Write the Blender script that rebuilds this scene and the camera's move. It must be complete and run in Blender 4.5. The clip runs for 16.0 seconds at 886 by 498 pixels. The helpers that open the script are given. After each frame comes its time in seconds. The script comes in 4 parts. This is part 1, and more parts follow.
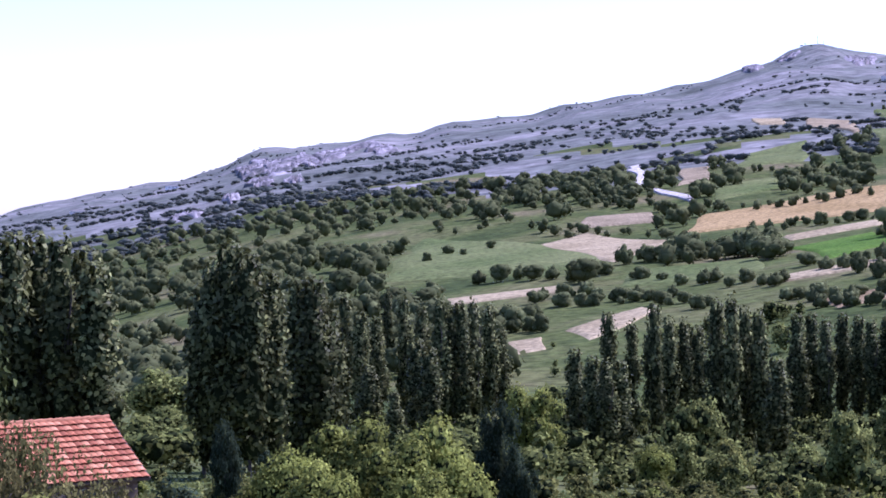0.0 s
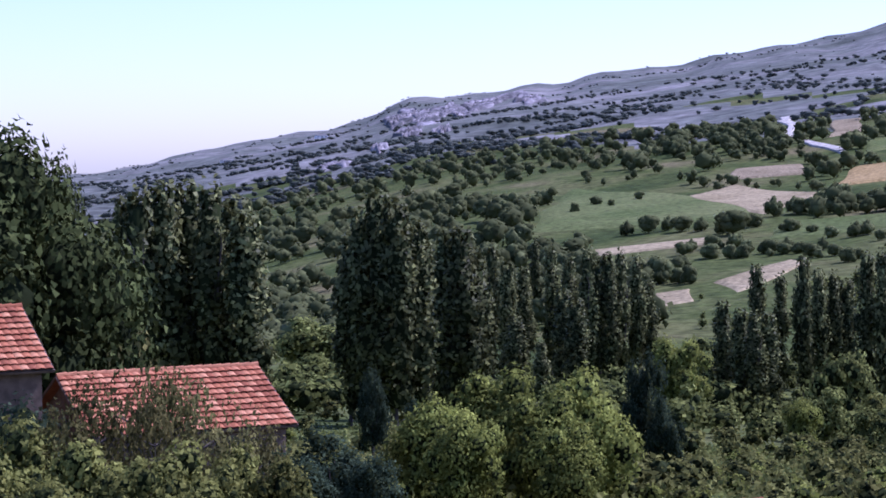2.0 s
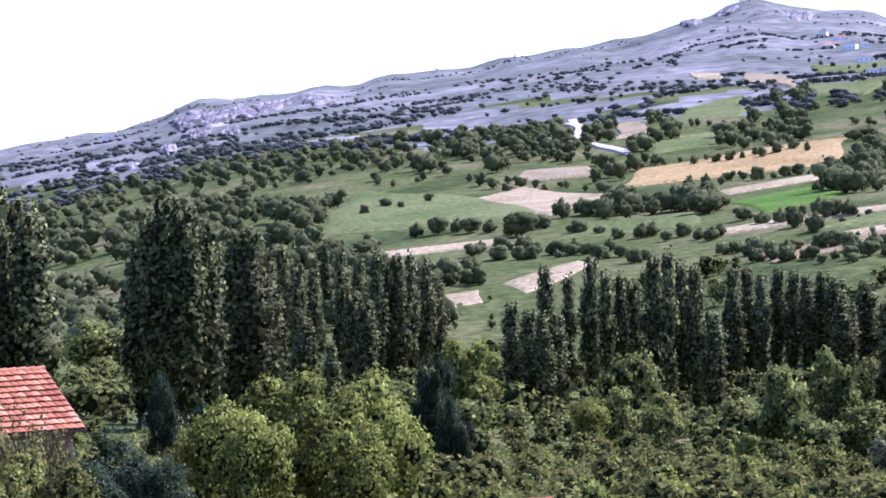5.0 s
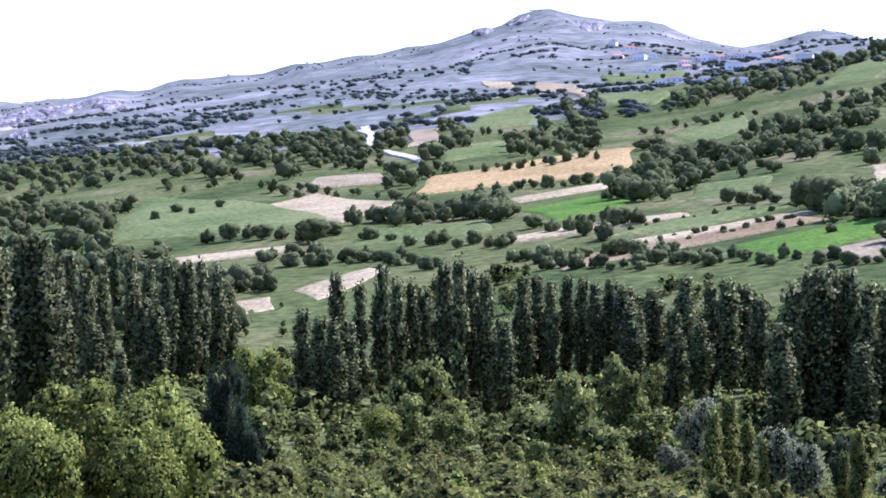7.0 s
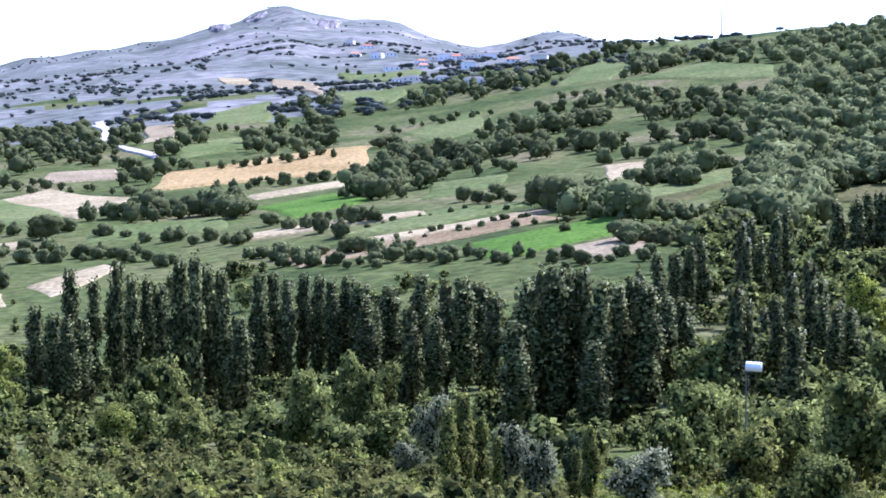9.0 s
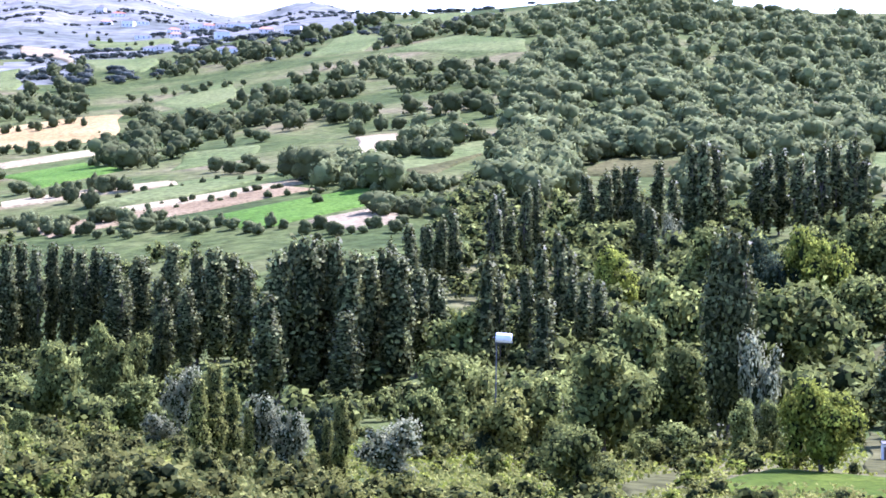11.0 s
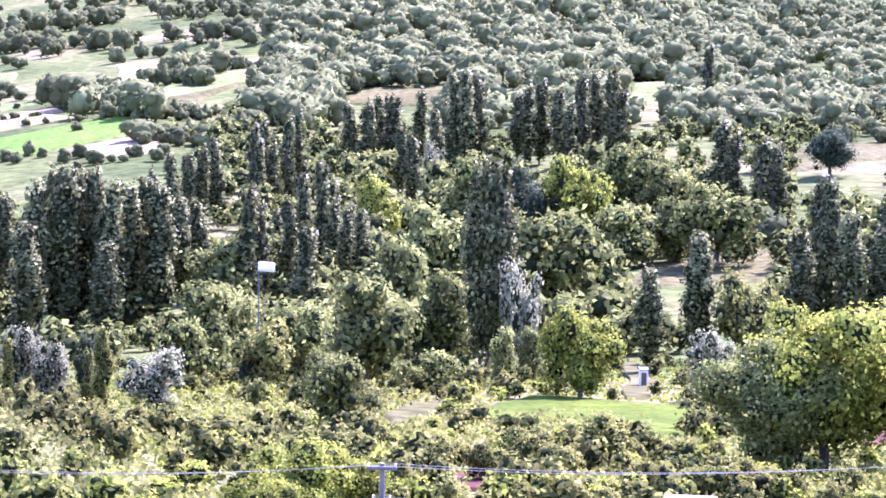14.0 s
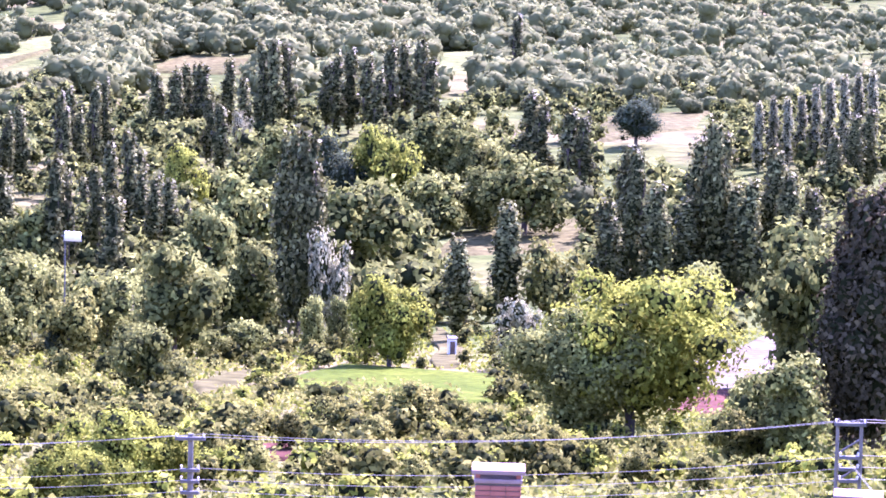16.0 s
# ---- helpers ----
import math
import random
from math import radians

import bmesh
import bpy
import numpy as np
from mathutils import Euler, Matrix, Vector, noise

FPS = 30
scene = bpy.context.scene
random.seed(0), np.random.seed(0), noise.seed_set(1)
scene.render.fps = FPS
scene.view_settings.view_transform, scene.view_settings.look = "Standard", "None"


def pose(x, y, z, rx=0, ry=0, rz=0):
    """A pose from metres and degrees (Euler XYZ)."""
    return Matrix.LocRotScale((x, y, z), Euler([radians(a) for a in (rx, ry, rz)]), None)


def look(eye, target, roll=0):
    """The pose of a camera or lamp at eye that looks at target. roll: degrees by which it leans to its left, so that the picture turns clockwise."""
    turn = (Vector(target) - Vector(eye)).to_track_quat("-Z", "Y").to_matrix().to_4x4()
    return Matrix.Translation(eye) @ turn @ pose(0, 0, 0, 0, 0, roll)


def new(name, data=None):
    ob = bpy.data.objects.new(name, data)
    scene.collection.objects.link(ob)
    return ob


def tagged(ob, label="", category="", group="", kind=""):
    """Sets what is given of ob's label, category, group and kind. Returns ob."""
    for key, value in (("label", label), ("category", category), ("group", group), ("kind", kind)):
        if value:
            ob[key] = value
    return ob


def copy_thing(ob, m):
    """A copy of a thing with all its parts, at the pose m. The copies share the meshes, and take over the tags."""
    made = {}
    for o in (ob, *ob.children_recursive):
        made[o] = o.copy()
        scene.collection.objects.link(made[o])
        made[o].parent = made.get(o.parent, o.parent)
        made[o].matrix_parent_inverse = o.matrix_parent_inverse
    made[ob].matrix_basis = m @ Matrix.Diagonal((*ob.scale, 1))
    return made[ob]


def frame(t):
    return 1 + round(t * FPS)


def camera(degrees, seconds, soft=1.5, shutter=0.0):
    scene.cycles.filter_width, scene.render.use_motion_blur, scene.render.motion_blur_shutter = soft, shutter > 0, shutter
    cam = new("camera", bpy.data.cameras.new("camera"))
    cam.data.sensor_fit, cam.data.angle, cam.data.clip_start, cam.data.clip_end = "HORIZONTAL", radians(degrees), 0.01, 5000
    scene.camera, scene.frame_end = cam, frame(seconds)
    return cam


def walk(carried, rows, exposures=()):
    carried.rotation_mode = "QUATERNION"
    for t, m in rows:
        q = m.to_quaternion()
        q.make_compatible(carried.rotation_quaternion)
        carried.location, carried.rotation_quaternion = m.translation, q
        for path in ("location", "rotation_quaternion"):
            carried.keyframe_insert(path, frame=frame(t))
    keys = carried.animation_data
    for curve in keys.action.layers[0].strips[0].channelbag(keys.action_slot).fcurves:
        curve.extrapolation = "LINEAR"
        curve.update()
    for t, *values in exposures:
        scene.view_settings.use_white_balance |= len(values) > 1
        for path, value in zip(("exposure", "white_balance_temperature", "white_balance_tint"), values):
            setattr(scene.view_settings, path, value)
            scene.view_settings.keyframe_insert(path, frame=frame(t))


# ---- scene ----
EYE = 50.0
cam = camera(22.0, 16.0, soft=1.7)
# seconds, degrees to the right, degrees up, clockwise turn of the picture
ROWS = [
    (0.0, 0.10, -0.94, -1.10),
    (0.5, -1.66, -0.80, -1.00),
    (1.0, -2.93, -1.06, -0.87),
    (1.5, -3.57, -1.61, -0.79),
    (2.0, -3.63, -2.13, -0.79),
    (2.5, -3.13, -2.38, -0.80),
    (3.0, -2.27, -2.38, -0.80),
    (5.5, 2.80, -2.11, -0.67),
    (6.0, 4.05, -2.08, -0.55),
    (6.5, 5.43, -2.06, -0.43),
    (7.0, 6.89, -2.03, -0.32),
    (7.5, 8.45, -2.04, -0.24),
    (8.0, 10.10, -2.03, -0.07),
    (8.5, 11.82, -2.04, -0.01),
    (9.0, 13.51, -2.10, 0.17),
    (9.5, 15.20, -2.20, 0.27),
    (10.0, 16.86, -2.34, 0.47),
    (12.5, 23.01, -3.60, 0.80),
    (13.0, 23.89, -3.89, 0.85),
    (13.5, 24.79, -4.18, 0.94),
    (14.0, 25.74, -4.47, 1.02),
    (14.5, 26.75, -4.70, 1.10),
    (15.0, 27.89, -4.88, 1.21),
    (15.5, 29.16, -5.01, 1.30),
    (16.0, 30.57, -5.14, 1.40),
]
EXPOSURES = [(0.0, 0.9, 4950, 48), (1.0, 0.6, 4850, 47), (2.0, 0.5, 4880, 46), (3.2, 0.9, 5050, 46), (5.3, 1.3, 5020, 42), (9.0, 1.45, 4920, 33), (10.2, 1.7, 4950, 37), (12.3, 2.6, 4960, 49), (16.0, 2.95, 5200, 76)]
walk(cam, [(t, pose(0, 0, EYE, 90 + up, 0, -right) @ pose(0, 0, 0, 0, 0, turn)) for t, right, up, turn in ROWS], EXPOSURES)

# ---- light ----
SUN_AZ, SUN_EL = 69.0, 51.0
world = bpy.data.worlds.new("sky")
scene.world = world
world.use_nodes = True
wn = world.node_tree
sky = wn.nodes.new("ShaderNodeTexSky")
sky.sky_type, sky.sun_disc = "NISHITA", False
sky.sun_elevation, sky.sun_rotation = radians(SUN_EL), radians(SUN_AZ)
sky.altitude, sky.air_density, sky.dust_density, sky.ozone_density = 300.0, 1.0, 0.8, 1.6
wn.links.new(sky.outputs["Color"], wn.nodes["Background"].inputs["Color"])
wn.nodes["Background"].inputs["Strength"].default_value = 0.13
sun_data = bpy.data.lights.new("sun", "SUN")
sun_data.energy, sun_data.angle, sun_data.color = 4.6, radians(0.5), (1.0, 0.95, 0.87)
sun = new("sun", sun_data)
sun.matrix_world = look((0, 0, 400), (-math.sin(radians(SUN_AZ)) * math.cos(radians(SUN_EL)), -math.cos(radians(SUN_AZ)) * math.cos(radians(SUN_EL)), 400 - math.sin(radians(SUN_EL))))


# ---- materials ----
def shader(name, rough=0.8, spec=0.3):
    m = bpy.data.materials.new(name)
    m.use_nodes = True
    b = m.node_tree.nodes["Principled BSDF"]
    b.inputs["Roughness"].default_value = rough
    b.inputs["Specular IOR Level"].default_value = spec
    return m, m.node_tree.nodes, m.node_tree.links, b


def ramp(nodes, stops):
    r = nodes.new("ShaderNodeValToRGB")
    while len(r.color_ramp.elements) < len(stops):
        r.color_ramp.elements.new(0.5)
    for e, (p, c) in zip(r.color_ramp.elements, stops):
        e.position, e.color = p, (*c, 1)
    return r


def noise_tex(nodes, links, scale, detail=4.0, vector=None, stretch=None, coords="Object"):
    n = nodes.new("ShaderNodeTexNoise")
    n.inputs["Scale"].default_value, n.inputs["Detail"].default_value = scale, detail
    if vector is None:
        vector = nodes.new("ShaderNodeTexCoord").outputs[coords]
    if stretch:
        mp = nodes.new("ShaderNodeMapping")
        mp.inputs["Scale"].default_value = stretch
        links.new(vector, mp.inputs["Vector"])
        vector = mp.outputs["Vector"]
    links.new(vector, n.inputs["Vector"])
    return n


def mixed(nodes, links, a, b, fac, how="MIX"):
    m = nodes.new("ShaderNodeMix")
    m.data_type, m.blend_type = "RGBA", how
    for sock, v in (("A", a), ("B", b)):
        ins = [i for i in m.inputs if i.name == sock and i.type == "RGBA"][0]
        if isinstance(v, tuple):
            ins.default_value = (*v, 1)
        else:
            links.new(v, ins)
    f = [i for i in m.inputs if i.name == "Factor" and i.type == "VALUE"][0]
    if isinstance(fac, float):
        f.default_value = fac
    else:
        links.new(fac, f)
    return [o for o in m.outputs if o.type == "RGBA"][0]


def bumped(nodes, links, b, height, strength, dist):
    n = nodes.new("ShaderNodeBump")
    n.inputs["Strength"].default_value, n.inputs["Distance"].default_value = strength, dist
    links.new(height, n.inputs["Height"])
    links.new(n.outputs["Normal"], b.inputs["Normal"])


def leaf_mat(name, dark, light, spread=0.25, glow=0.42, rough=0.75, spec=0.02):
    """Foliage: each leaf clump its own tone, each tree its own hue, some light through the leaf."""
    m, nodes, links, b = shader(name, rough, spec)
    geo, info = nodes.new("ShaderNodeNewGeometry"), nodes.new("ShaderNodeObjectInfo")
    # Third stop passes the light tone, so some clumps sparkle as if sunlit.
    r = ramp(nodes, [(0.0, tuple(x * 0.8 + y * 0.2 for x, y in zip(dark, light))), (0.7, tuple(x * 0.5 + y * 0.5 for x, y in zip(dark, light))), (1.0, tuple(x * 0.1 + y * 1.25 for x, y in zip(dark, light)))])
    links.new(geo.outputs["Random Per Island"], r.inputs["Fac"])
    hsv = nodes.new("ShaderNodeHueSaturation")
    mr = nodes.new("ShaderNodeMapRange")
    mr.inputs["To Min"].default_value, mr.inputs["To Max"].default_value = 1 - spread, 1 + spread
    links.new(info.outputs["Random"], mr.inputs["Value"])
    patch = nodes.new("ShaderNodeMapRange")
    patch.inputs["From Min"].default_value, patch.inputs["From Max"].default_value = 0.3, 0.7
    patch.inputs["To Min"].default_value, patch.inputs["To Max"].default_value = 0.8, 1.2
    both = nodes.new("ShaderNodeMath")
    both.operation = "MULTIPLY"
    links.new(mr.outputs["Result"], both.inputs[0])
    links.new(patch.outputs["Result"], both.inputs[1])
    links.new(both.outputs["Value"], hsv.inputs["Value"])
    big = noise_tex(nodes, links, 0.3, 3.0, vector=geo.outputs["Position"])
    hue = nodes.new("ShaderNodeMapRange")
    hue.inputs["To Min"].default_value, hue.inputs["To Max"].default_value = 0.47, 0.505
    links.new(big.outputs["Fac"], hue.inputs["Value"])
    links.new(big.outputs["Fac"], patch.inputs["Value"])
    links.new(hue.outputs["Result"], hsv.inputs["Hue"])
    links.new(r.outputs["Color"], hsv.inputs["Color"])
    links.new(hsv.outputs["Color"], b.inputs["Base Color"])
    tr = nodes.new("ShaderNodeBsdfTranslucent")
    links.new(hsv.outputs["Color"], tr.inputs["Color"])
    mx = nodes.new("ShaderNodeMixShader")
    mx.inputs["Fac"].default_value = glow
    links.new(b.outputs["BSDF"], mx.inputs[1])
    links.new(tr.outputs["BSDF"], mx.inputs[2])
    links.new(mx.outputs["Shader"], nodes["Material Output"].inputs["Surface"])
    return m


def soil_mat(name, stops, scale, fine, rough=0.95, stretch=None):
    """Ground or crop: large patches and fine grain."""
    m, nodes, links, b = shader(name, rough, 0.02)
    a = noise_tex(nodes, links, scale, 6.0, stretch=stretch)
    r = ramp(nodes, stops)
    links.new(a.outputs["Fac"], r.inputs["Fac"])
    f = noise_tex(nodes, links, fine, 3.0)
    fr = ramp(nodes, [(0.3, (0.55, 0.55, 0.55)), (0.7, (1.22, 1.22, 1.22))])
    links.new(f.outputs["Fac"], fr.inputs["Fac"])
    links.new(mixed(nodes, links, r.outputs["Color"], fr.outputs["Color"], 1.0, "MULTIPLY"), b.inputs["Base Color"])
    bumped(nodes, links, b, f.outputs["Fac"], 0.6, 0.4 / fine)
    return m


GROUND = soil_mat("dry_grass", [(0.36, (0.048, 0.065, 0.018)), (0.47, (0.078, 0.095, 0.026)), (0.58, (0.108, 0.112, 0.038)), (0.7, (0.155, 0.132, 0.062))], 0.017, 0.25)
# Dry stony hillside; haze is put into the colour, so greyer and lighter.
HEATH = soil_mat("hazed_heath_and_stone", [(0.32, (0.1, 0.108, 0.08)), (0.48, (0.14, 0.145, 0.115)), (0.62, (0.185, 0.18, 0.15)), (0.74, (0.28, 0.26, 0.225))], 0.007, 0.06)
GREEN = soil_mat("green_crop", [(0.35, (0.056, 0.112, 0.014)), (0.6, (0.09, 0.155, 0.022))], 0.03, 0.7)
PALEGREEN = soil_mat("pale_pasture", [(0.35, (0.09, 0.115, 0.033)), (0.62, (0.14, 0.155, 0.052))], 0.02, 0.4)
TAN = soil_mat("ripe_grain", [(0.35, (0.27, 0.19, 0.07)), (0.62, (0.35, 0.25, 0.1))], 0.02, 0.5)
STRAW = soil_mat("straw_stubble", [(0.35, (0.25, 0.2, 0.1)), (0.62, (0.35, 0.285, 0.15))], 0.03, 0.5)
BARE = soil_mat("bare_earth", [(0.35, (0.2, 0.16, 0.085)), (0.62, (0.28, 0.225, 0.125))], 0.05, 0.8)
DRY = soil_mat("sunburnt_grass", [(0.35, (0.066, 0.066, 0.021)), (0.62, (0.1, 0.093, 0.034))], 0.04, 0.5)
LAWN = soil_mat("lush_grass", [(0.35, (0.05, 0.075, 0.008)), (0.62, (0.08, 0.105, 0.012))], 0.2, 1.5)
BROWN = soil_mat("ploughed_earth", [(0.35, (0.18, 0.13, 0.062)), (0.62, (0.25, 0.19, 0.095))], 0.05, 0.8)
YARD = soil_mat("trodden_earth", [(0.35, (0.1, 0.086, 0.06)), (0.62, (0.145, 0.125, 0.09))], 0.1, 0.9)
REDSOIL = soil_mat("red_earth", [(0.35, (0.06, 0.027, 0.018)), (0.62, (0.1, 0.047, 0.031))], 0.2, 1.2)
ROCK = soil_mat("pale_rock", [(0.38, (0.09, 0.09, 0.08)), (0.5, (0.18, 0.165, 0.155)), (0.62, (0.3, 0.275, 0.26))], 0.035, 0.15)
CHALK = soil_mat("white_gravel", [(0.35, (0.34, 0.31, 0.25)), (0.62, (0.48, 0.44, 0.36))], 0.05, 0.5)
POPLAR = leaf_mat("poplar_leaves", (0.024, 0.032, 0.011), (0.185, 0.2, 0.066), rough=0.5, glow=0.16, spec=0.05)
BROAD = leaf_mat("broad_leaves", (0.065, 0.085, 0.022), (0.25, 0.285, 0.075), glow=0.45)
LIME = leaf_mat("fruit_leaves", (0.085, 0.105, 0.02), (0.22, 0.25, 0.05))
WALNUTLEAF = leaf_mat("walnut_leaves", (0.09, 0.12, 0.016), (0.27, 0.31, 0.045))
SILVER = leaf_mat("silver_leaves", (0.14, 0.155, 0.075), (0.29, 0.305, 0.165), glow=0.4)
DARK = leaf_mat("dark_leaves", (0.02, 0.035, 0.02), (0.07, 0.1, 0.05))
# Leaves of the huge trees; their shade is put into the base colour.
SHADE = leaf_mat("shaded_green_leaves", (0.02, 0.03, 0.008), (0.075, 0.095, 0.027), glow=0.1)
TWIGLEAF = leaf_mat("sapling_leaves", (0.05, 0.052, 0.016), (0.18, 0.17, 0.05))
BROWNLEAF = leaf_mat("brown_green_leaves", (0.03, 0.03, 0.014), (0.12, 0.11, 0.05), glow=0.12)
SCRUB = leaf_mat("scrub_leaf", (0.056, 0.064, 0.016), (0.2, 0.208, 0.055))
OLIVE = leaf_mat("dry_leaves", (0.085, 0.1, 0.022), (0.25, 0.262, 0.065))
WOODS = leaf_mat("wood_leaves", (0.085, 0.102, 0.038), (0.155, 0.178, 0.066), glow=0.42)
# Far scrub leaves, with haze mixed into both tones.
FARWOODS = leaf_mat("hazed_scrub_leaves", (0.1, 0.115, 0.085), (0.15, 0.165, 0.125), glow=0.35)
# Crown cores: twigs painted near black, as deep shade would leave them.
SHADED_TWIGS = soil_mat("shaded_inner_twigs", [(0.35, (0.012, 0.016, 0.006)), (0.65, (0.03, 0.038, 0.012))], 0.6, 4.0)
BARK, _n, _l, _b = shader("bark", 0.9, 0.2)
_t = noise_tex(_n, _l, 3.0, 5.0, stretch=(1, 1, 0.2))
_r = ramp(_n, [(0.3, (0.05, 0.04, 0.03)), (0.7, (0.15, 0.125, 0.1))])
_l.new(_t.outputs["Fac"], _r.inputs["Fac"])
_l.new(_r.outputs["Color"], _b.inputs["Base Color"])
bumped(_n, _l, _b, _t.outputs["Fac"], 0.8, 0.1)

# -- ground shape --
# height over the eye, by degrees to the right (columns) and metres away (rows)
G_AZ = [-40, -20, -11, -4, 7, 12, 18, 25, 36, 60]
G_R = [8, 20, 60, 120, 200, 300, 400, 500, 650, 850, 1100, 1500, 2000]
G_NEAR = [
    [-1.8] * 10,
    [-4, -4, -4, -4, -4, -5, -6, -6, -6, -6],
    [-10, -10, -10, -10, -12, -14, -17, -18, -18, -18],
    [-17, -17, -17, -17, -18, -19, -20, -22, -22, -22],
    [-25, -25, -25, -25, -26, -27, -29, -29, -29, -28],
    [-32, -32, -31, -33, -38, -39, -39, -37, -33, -32],
    [-40, -40, -38, -40, -46, -42, -38, -34, -30, -28],
    [-46, -46, -44, -42, -44, -36, -28, -28, -24, -20],
]
G_FAR = [
    [-54, -54, -54, -45, -33, -24, -15, -15, -14, -10],
    [-58, -58, -55, -36, -20, -12, 0, 5, 2, 5],
    [-58, -58, -52, -22, -4, 4, 20, 40, 25, 30],
    [-50, -50, -42, -2, 32, 44, 66, 92, 60, 70],
    [-40, -40, -22, 22, 68, 74, 109, 122, 100, 110],
]
G_Z = G_NEAR + G_FAR
# the skyline's slope, in thousandths, by degrees to the right
S_AZ = [-40, -20, -12.3, -10, -7.5, -5.5, -4.6, -3.4, -0.3, 1, 3.8, 5.4, 6.6, 7.4, 8.4, 9.6, 10.5, 12.3, 12.9, 14.4, 15.1, 16.2, 17.1, 18.0, 22, 30, 60]
S_E = [-12, -8, -2, 8, 16, 21, 30, 32, 39.5, 42, 50, 55, 56.5, 61, 68, 75, 69, 68, 62, 54, 54, 61, 58, 50, 45, 45, 45]


def _relief():
    az, lr = np.arange(-40, 60.01, 0.25), np.arange(math.log(7), math.log(5100), 0.025)
    rows_ = [np.interp(az, G_AZ, row) for row in G_Z]
    top = np.interp(az, S_AZ, S_E) * 3.4
    far = rows_ + [rows_[-1] * 0.45 + top * 0.5, top, top * 0.5 - 40, top * 0.1 - 80]
    rad = np.log(G_R + [2700, 3400, 4200, 5000])
    z = np.array([np.interp(lr, rad, [row[i] for row in far]) for i in range(len(az))])
    for n, axis in ((1, 0), (3, 1), (2, 1)):
        pad = [(0, 0), (0, 0)]
        pad[axis] = (n, n)
        p = np.pad(z, pad, mode="edge")
        z = sum(np.roll(p, s, axis) for s in range(-n, n + 1)) / (2 * n + 1)
        z = z[n:-n] if axis == 0 else z[:, n:-n]
    return az, lr, z


_AZ, _LR, _Z = _relief()


def ground_z(x, y):
    """The ground's height at x, y (arrays or numbers)."""
    x, y = np.asarray(x, float), np.asarray(y, float)
    r = np.maximum(np.hypot(x, y), 7.5)
    az = np.degrees(np.arctan2(x, y))
    back = np.clip((np.abs(az - 10) - 50) / 60, 0, 1)
    i = np.clip((az + 40) / 0.25, 0, len(_AZ) - 1.001)
    j = np.clip((np.log(r) - _LR[0]) / 0.025, 0, len(_LR) - 1.001)
    i0, j0 = i.astype(int), j.astype(int)
    u, v = i - i0, j - j0
    z = (_Z[i0, j0] * (1 - u) + _Z[i0 + 1, j0] * u) * (1 - v) + (_Z[i0, j0 + 1] * (1 - u) + _Z[i0 + 1, j0 + 1] * u) * v
    z = z * (1 - back) + back * np.minimum(r * 0.04, 60.0)
    amp = np.clip((r - 150) / 1500, 0, 1) * np.clip((3000 - r) / 800, 0.5, 1)
    z = z + amp * (3.0 * np.sin(x / 61 + 0.7 * np.sin(y / 83)) * np.sin(y / 97 + 1.0) + 1.4 * np.sin(x / 23 + 2) * np.sin(y / 37))
    z = z + np.clip((r - 2300) / 500, 0, 1) * (4.0 * np.sin(x / 31 + np.sin(x / 77)) * np.sin(x / 113 + 1) + 2.0 * np.sin(x / 13 + 1))
    return z + EYE
# -- end ground shape --


def at(az, r):
    """The ground under the point az degrees to the right and r metres away."""
    x, y = r * math.sin(radians(az)), r * math.cos(radians(az))
    return x, y, float(ground_z(x, y))


# ---- mesh helpers ----
def mesh_ob(name, verts, faces, mat, parent=None, label="", smooth=False, inner=None, normals=None):
    me = bpy.data.meshes.new(name)
    v, f = np.asarray(verts, np.float32), np.asarray(faces, np.int32)
    me.vertices.add(len(v))
    me.vertices.foreach_set("co", v.ravel())
    n = f.shape[1]
    me.loops.add(f.size)
    me.loops.foreach_set("vertex_index", f.ravel())
    me.polygons.add(len(f))
    me.polygons.foreach_set("loop_start", np.arange(0, f.size, n, dtype=np.int32))
    me.update(calc_edges=True)
    if smooth or normals is not None:
        me.polygons.foreach_set("use_smooth", np.ones(len(f), bool))
    if normals is not None:
        me.normals_split_custom_set_from_vertices(normals.tolist())
    me.materials.append(mat)
    # Core faces get the twig colour with the crown's inner shade painted in.
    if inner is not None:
        me.materials.append(SHADED_TWIGS)
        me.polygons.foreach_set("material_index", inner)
    ob = new(name, me)
    if parent:
        ob.parent = parent
    if label:
        tagged(ob, label)
    return ob


def part(name, bm, material, parent, label=""):
    me = bpy.data.meshes.new(name)
    bm.to_mesh(me)
    bm.free()
    me.materials.append(material)
    ob = new(name, me)
    ob.parent = parent
    if label:
        tagged(ob, label)
    return ob


def box(bm, sx, sy, sz, m=None, bevel=0.0):
    r = bmesh.ops.create_cube(bm, size=1.0, matrix=(m or Matrix()) @ Matrix.Diagonal((sx, sy, sz, 1)))
    if bevel:
        edges = {e for v in r["verts"] for e in v.link_edges}
        bmesh.ops.bevel(bm, geom=list(edges), offset=bevel, segments=2, affect="EDGES", profile=0.5)
    return bm


def rod(bm, a, b, r1, r2, seg=8):
    a, b = Vector(a), Vector(b)
    m = Matrix.Translation((a + b) / 2) @ (b - a).to_track_quat("Z", "Y").to_matrix().to_4x4()
    bmesh.ops.create_cone(bm, cap_ends=True, segments=seg, radius1=r1, radius2=r2, depth=(b - a).length, matrix=m)
    return bm


def _ball(n):
    bm = bmesh.new()
    bmesh.ops.create_icosphere(bm, subdivisions=n, radius=1.0)
    v, f = np.array([x.co[:] for x in bm.verts]), np.array([[x.index for x in p.verts] for p in bm.faces])
    bm.free()
    return v, f


BALL = {n: _ball(n) for n in (1, 2)}


